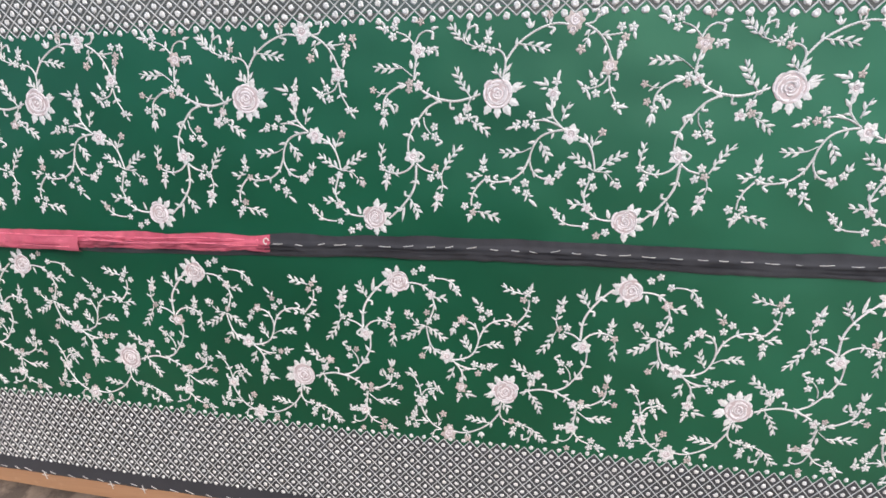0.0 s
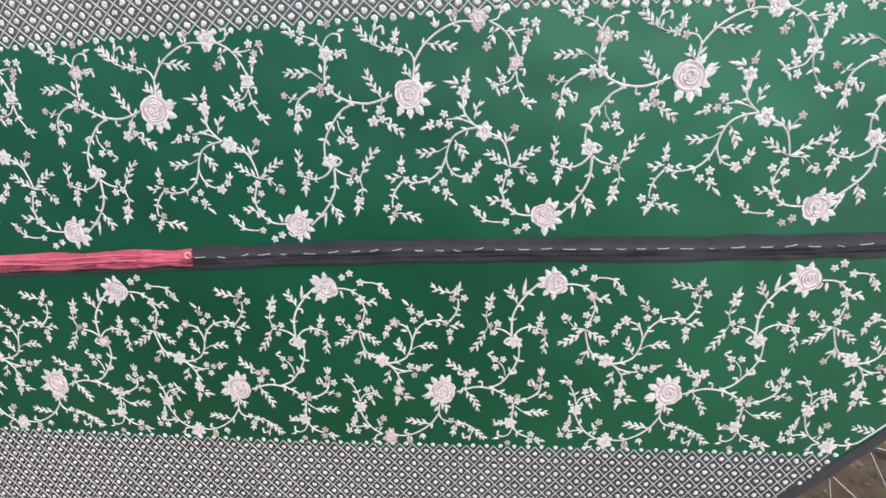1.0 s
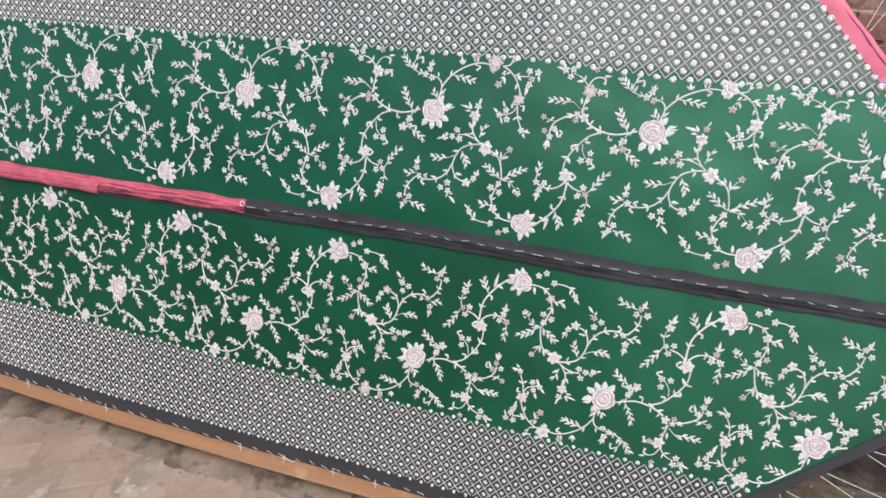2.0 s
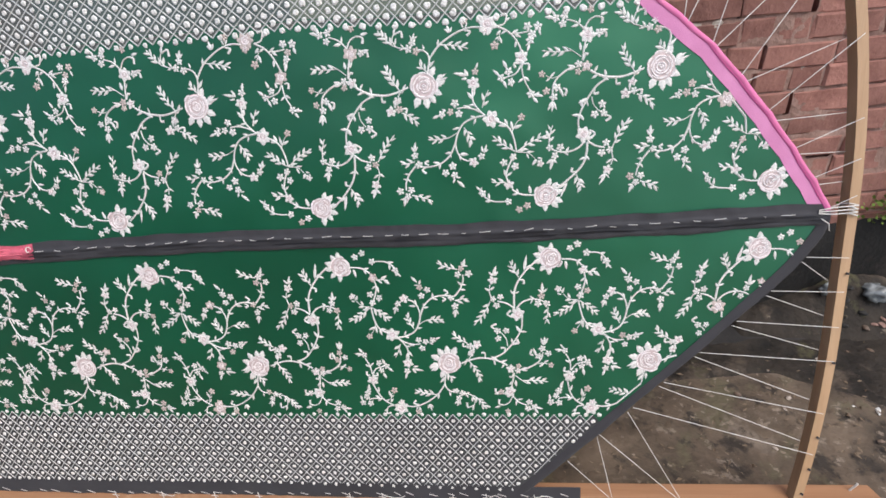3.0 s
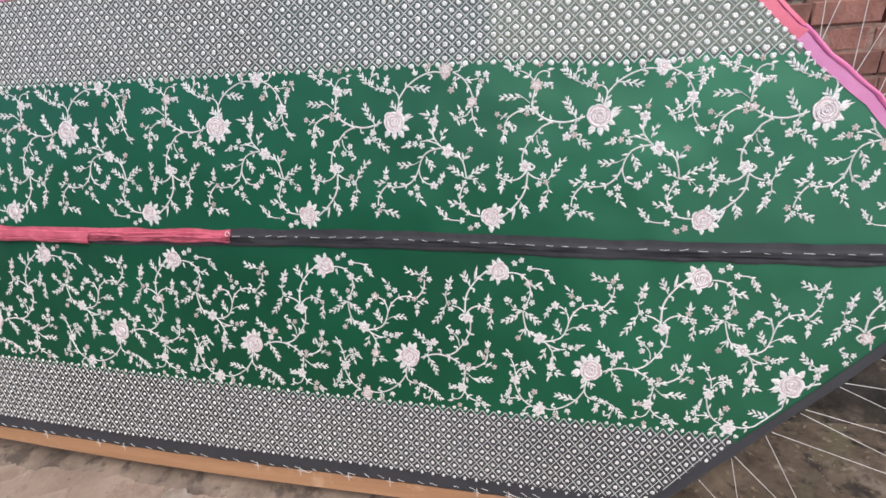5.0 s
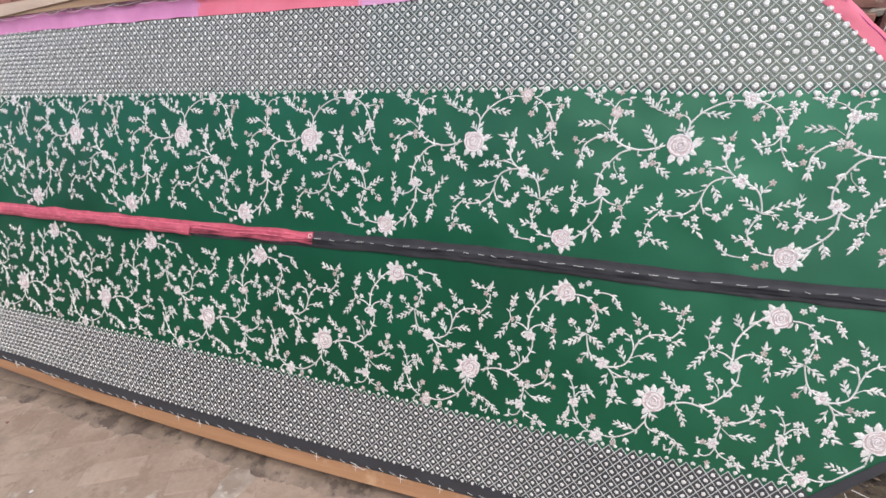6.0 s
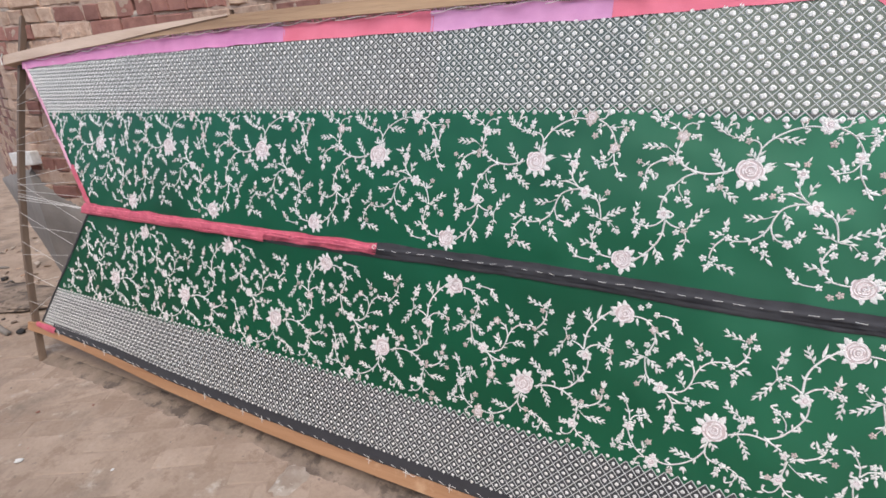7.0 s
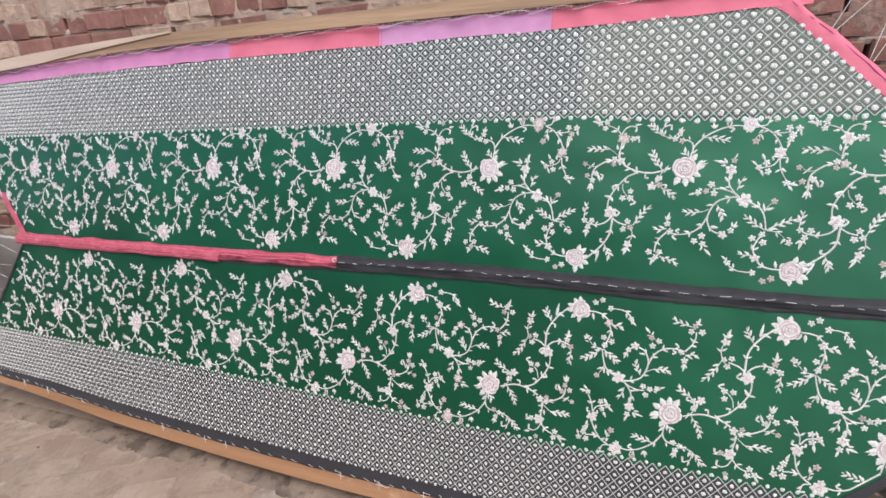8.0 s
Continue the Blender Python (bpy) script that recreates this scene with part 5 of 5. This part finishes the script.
lump("plastic_bag", pose(2.84, 0.60, heap_z(2.84, 0.60) - 0.008, 0, 0, 70), (0.04, 0.045, 0.036), PLASTIC, "crumpled greyish plastic bag lying on the refuse heap", "plastic bag", 8, 0.5)
for k in range(34):
    x = random.gauss(2.82, 0.14)
    y = random.uniform(0.50, wall_y(x) - 0.07)
    q = random.uniform(0.007, 0.020)
    lump("rubble", pose(x, y, heap_z(x, y) - 0.004, 0, 0, random.uniform(0, 360)), (q, q * 0.7, q * 0.5), random.choice((STICK, SOIL, MORTAR, CEMENT_DARK, CEMENT_DARK)), "broken scrap of brick and cement on the refuse heap", "rubble", 130 + k, 0.45, 2)
lump("paper_scrap", pose(2.51, 0.15, 0.02, 0, 0, 20), (0.016, 0.010, 0.006), PAPER, "small white scrap on the soil", "litter", 5, 0.5, 2)
lump("paper_scrap", pose(2.58, 0.13, 0.02, 0, 0, 60), (0.022, 0.008, 0.005), PAPER, "small pale scrap on the soil", "litter", 6, 0.5, 2)
lump("paper_scrap", pose(2.84, 0.10, 0.02, 0, 0, -40), (0.030, 0.008, 0.005), PAPER, "thin pale scrap on the soil", "litter", 9, 0.5, 2)
# moss and weeds on the rendered foot
mossy = Gather()
for k in range(1600):
    x, z = random.gauss(2.97, 0.10), 0.555 + random.gauss(0, 0.038)
    y = wall_y(x) - 0.03 - random.uniform(0, 0.05)
    a, s = random.uniform(0, 6.28), random.uniform(0.005, 0.011)
    c, d = math.cos(a) * s, math.sin(a) * s
    mossy.add([(x - c, y, z - d), (x - d * 0.5, y - 0.006, z + c * 0.5), (x + c, y - 0.004, z + d), (x + d * 0.5, y + 0.004, z - c * 0.5)], [(0, 1, 2, 3)])
tagged(mesh_part("moss", mossy.mesh("moss"), MOSS), "bright green moss growing at the wall's foot", "moss", kind="stuff")

# worn paving in front of the frame
paved = []
for k in range(6):
    rnd = random.Random(90 + k)
    v = []
    for z, inset in ((-0.03, 0.0), (0.0, 0.0), (0.0026, 0.005)):
        for sx, sy in ((-1, -1), (1, -1), (1, 1), (-1, 1)):
            v.append((sx * (0.112 - inset) + rnd.uniform(-0.005, 0.005), sy * (0.0555 - inset) + rnd.uniform(-0.004, 0.004), z + rnd.uniform(-0.0012, 0.0012)))
    f = [(8, 9, 10, 11)] + [(a + i, a + (i + 1) % 4, b + (i + 1) % 4, b + i) for a, b in ((0, 4), (4, 8)) for i in range(4)]
    paved.append(shared("paving_brick", (v, f), PAVER))
turn = pose(-1.4, -0.75, 0, 0, 0, 28)
for j in range(-12, 13):
    for i in range(-9, 10):
        p = turn @ Vector((0.232 * (i + 0.5 * (j % 2)), 0.118 * j, 0))
        if -3.3 < p.x < 0.9 and -1.25 < p.y < -0.16 and random.random() < 0.6:
            ob = mesh_part("paving_brick", random.choice(paved), None, ground)
            ob.matrix_local = Matrix.Translation((p.x, p.y, random.uniform(-0.003, 0.0))) @ pose(0, 0, 0, random.uniform(-0.6, 0.6), random.uniform(-0.6, 0.6), 28 + random.uniform(-1.5, 1.5))

# rubble and litter beyond the left strip
for k in range(40):
    x, y = random.uniform(-4.4, -2.65), random.uniform(-0.12, 0.35)
    s = random.uniform(0.012, 0.042)
    lump("rubble", pose(x, y, -0.003, 0, 0, random.uniform(0, 360)), (s, s * 0.7, s * 0.4), random.choice((CEMENT, PALE_BRICK, CEMENT_DARK, STICK)), "broken lump of brick and cement on the ground", "rubble", 30 + k, 0.45, 2)
lump("dirt_mound", pose(-3.35, 0.18, -0.006, 0, 0, 10), (0.55, 0.20, 0.022), DIRT, "low spread heap of dark dirt and scraps", "dirt", 71, 0.5, 4)


def bank(a, d):
    """A point of the dirt banked along the far wall: a along its foot, d out from it."""
    k = min(max(1 - d / 0.42, 0.0), 1.0)
    z = 0.045 * k * k + k * (0.012 * noise.noise(Vector((a * 5, d * 5, 8))) + 0.010 * noise.noise(Vector((a * 17, d * 17, 8))))
    return Vector((-2.80 - 0.936 * a - 0.352 * d, 0.36 + 0.352 * a - 0.936 * d, max(z, 0.0)))


bm = bmesh.new()
grid = [[bm.verts.new(bank(0.03 + 2.4 * i / 90, 0.43 * j / 16) - Vector((0, 0, 0.004 if j == 16 or i in (0, 90) else 0.0))) for i in range(91)] for j in range(17)]
for j in range(16):
    for i in range(90):
        bm.faces.new((grid[j][i], grid[j + 1][i], grid[j + 1][i + 1], grid[j][i + 1]))
tagged(part("dirt_bank", bm, EARTH, None, "", True), "low bank of dusty dirt and scraps along the far wall", "dirt", kind="structure")
for k in range(46):
    p = bank(random.uniform(0.1, 2.2), random.uniform(0.07, 0.40))
    q = random.uniform(0.010, 0.034)
    lump("rubble", Matrix.Translation((p.x, p.y, p.z - 0.004)) @ pose(0, 0, 0, 0, 0, random.uniform(0, 360)), (q * 1.3, q * random.uniform(0.25, 0.7), q * 0.3), random.choice((CEMENT, STICK, STICK, LIME, PALE_BRICK)), "broken scrap lying on the dirt bank", "rubble", 170 + k, 0.45, 2)
bm = bmesh.new()
swept(bm, [(-3.6, 0.0, 0.02), (-3.3, -0.05, 0.02), (-3.0, -0.12, 0.022), (-2.75, -0.15, 0.02)], 0.035, 0.035, 8)
tagged(part("branch", bm, CEMENT, None, "", True), "dry grey branch lying on the ground", "branch")
bm = bmesh.new()
box(bm, -0.10, 0.10, -0.035, 0.03, 0, 0.085, 0.008)
block = tagged(part("stone_block", bm, PAPER), "pale limewashed block lying on the render's ledge", "block")
block.matrix_world = pose(-2.74, wall_y(-2.74) - 0.02, 1.03, 0, -4, 6)
stack = tagged(empty("brick_stack", pose(-13.2, 4.0, 0, 0, 0, 10)), "stack of dark weathered bricks in the yard", "brick stack")
for j in range(13):
    for i in range(7):
        ob = mesh_part("brick", random.choice(LONG), None, stack)
        ob.matrix_local = pose(-0.9 + 0.26 * i + random.uniform(-0.02, 0.02), random.uniform(-0.04, 0.04), 0.05 + 0.1 * j) @ Matrix.Diagonal((1.05, 2.0, 1.3, 1))

# mud beside the drain; shade towards the wall is put into its near-black colour
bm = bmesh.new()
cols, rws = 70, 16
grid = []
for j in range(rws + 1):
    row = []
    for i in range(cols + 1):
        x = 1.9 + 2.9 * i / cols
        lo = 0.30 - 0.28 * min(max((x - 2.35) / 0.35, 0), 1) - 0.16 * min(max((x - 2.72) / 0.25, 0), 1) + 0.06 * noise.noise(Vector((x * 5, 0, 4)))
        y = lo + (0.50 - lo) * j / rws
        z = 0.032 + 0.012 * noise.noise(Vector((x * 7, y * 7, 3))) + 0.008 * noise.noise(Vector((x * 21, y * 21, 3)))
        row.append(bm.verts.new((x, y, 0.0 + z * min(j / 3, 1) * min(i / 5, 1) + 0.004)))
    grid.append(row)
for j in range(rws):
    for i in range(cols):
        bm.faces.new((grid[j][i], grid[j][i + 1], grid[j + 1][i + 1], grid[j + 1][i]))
tagged(part("mud", bm, DARKENED_MUD, None, "", True), "mud along the drain, painted near black for shade by the wall", "mud", kind="structure")
# scattered chips on the paving and the soil
for k in range(26):
    x, y = random.uniform(-2.6, 0.4), random.uniform(-1.0, -0.28)
    s = random.uniform(0.004, 0.011)
    lump("pebble", pose(x, y, 0.0, 0, 0, random.uniform(0, 360)), (s, s * 0.8, s * 0.5), random.choice((LIME, CEMENT, BRICK, PAPER)), "small chip lying on the dusty paving", "pebble", 60 + k, 0.4, 1)
for k in range(30):
    x, y = random.uniform(2.1, 3.3), random.uniform(-0.02, 0.45)
    s = random.uniform(0.005, 0.016)
    lump("pebble", pose(x, y, 0.028, 0, 0, random.uniform(0, 360)), (s, s * 0.6, s * 0.4), random.choice((LIME, CEMENT_DARK, STICK, SOIL)), "small chip lying on the mud", "pebble", 90 + k, 0.4, 1)

lump("paper_scrap", pose(-1.42, -0.72, 0.0, 0, 0, 40), (0.016, 0.012, 0.006), PAPER, "crumpled white scrap on the dusty ground", "litter", 47, 0.6, 2)

# an old cement patch in the paving
bm = bmesh.new()
rings = []
for q, z in ((1.0, -0.003), (0.86, 0.0042), (0.5, 0.0055)):
    rings.append([bm.verts.new((-0.275 + q * (0.065 + 0.03 * noise.noise(Vector((math.cos(a) * 1.6, math.sin(a) * 1.6, 3)))) * math.cos(a), -0.345 + q * (0.09 + 0.04 * noise.noise(Vector((math.cos(a) * 2.1, math.sin(a) * 2.1, 9)))) * math.sin(a), z)) for a in np.linspace(0, 2 * math.pi, 40, endpoint=False)])
for a, b in zip(rings, rings[1:]):
    for i in range(40):
        bm.faces.new((a[i], a[(i + 1) % 40], b[(i + 1) % 40], b[i]))
bm.faces.new(rings[-1])
part("cement_patch", bm, PATCH, ground, "pale grey cement patch in the paving", True)

# a ragged line of dirt under the bottom beam, painting its contact shade too
bm = bmesh.new()
rows = []
for i in range(241):
    x = -2.3 + 3.6 * i / 240
    q = noise.noise(Vector((x * 2.3, 0, 5))) * 0.04 + noise.noise(Vector((x * 9, 0, 6))) * 0.03 + noise.noise(Vector((x * 31, 0, 7))) * 0.018 + noise.noise(Vector((x * 80, 0, 9))) * 0.010
    fade = min(1.0, (x + 2.3) / 0.9)
    # reaches further out where the contact shade is wider
    front = -0.245 - fade * max(0.022 + 0.022 * min(max((x + 0.9) / 0.5, 0.0), 1.0) + q, 0.004)
    rows.append([bm.verts.new((x, front + (-0.16 - front) * k / 5, (-0.003, 0.0045, 0.006, 0.008, 0.009, 0.008)[k] + (0.003 * noise.noise(Vector((x * 20, k * 1.7, 8))) if k else 0))) for k in range(6)])
for a, b in zip(rows, rows[1:]):
    for k in range(5):
        bm.faces.new((a[k], b[k], b[k + 1], a[k + 1]))
tagged(part("dirt_line", bm, DIRT, None, "", True), "ragged line of dirt with painted contact shade under the frame's beam", "dirt", kind="structure")
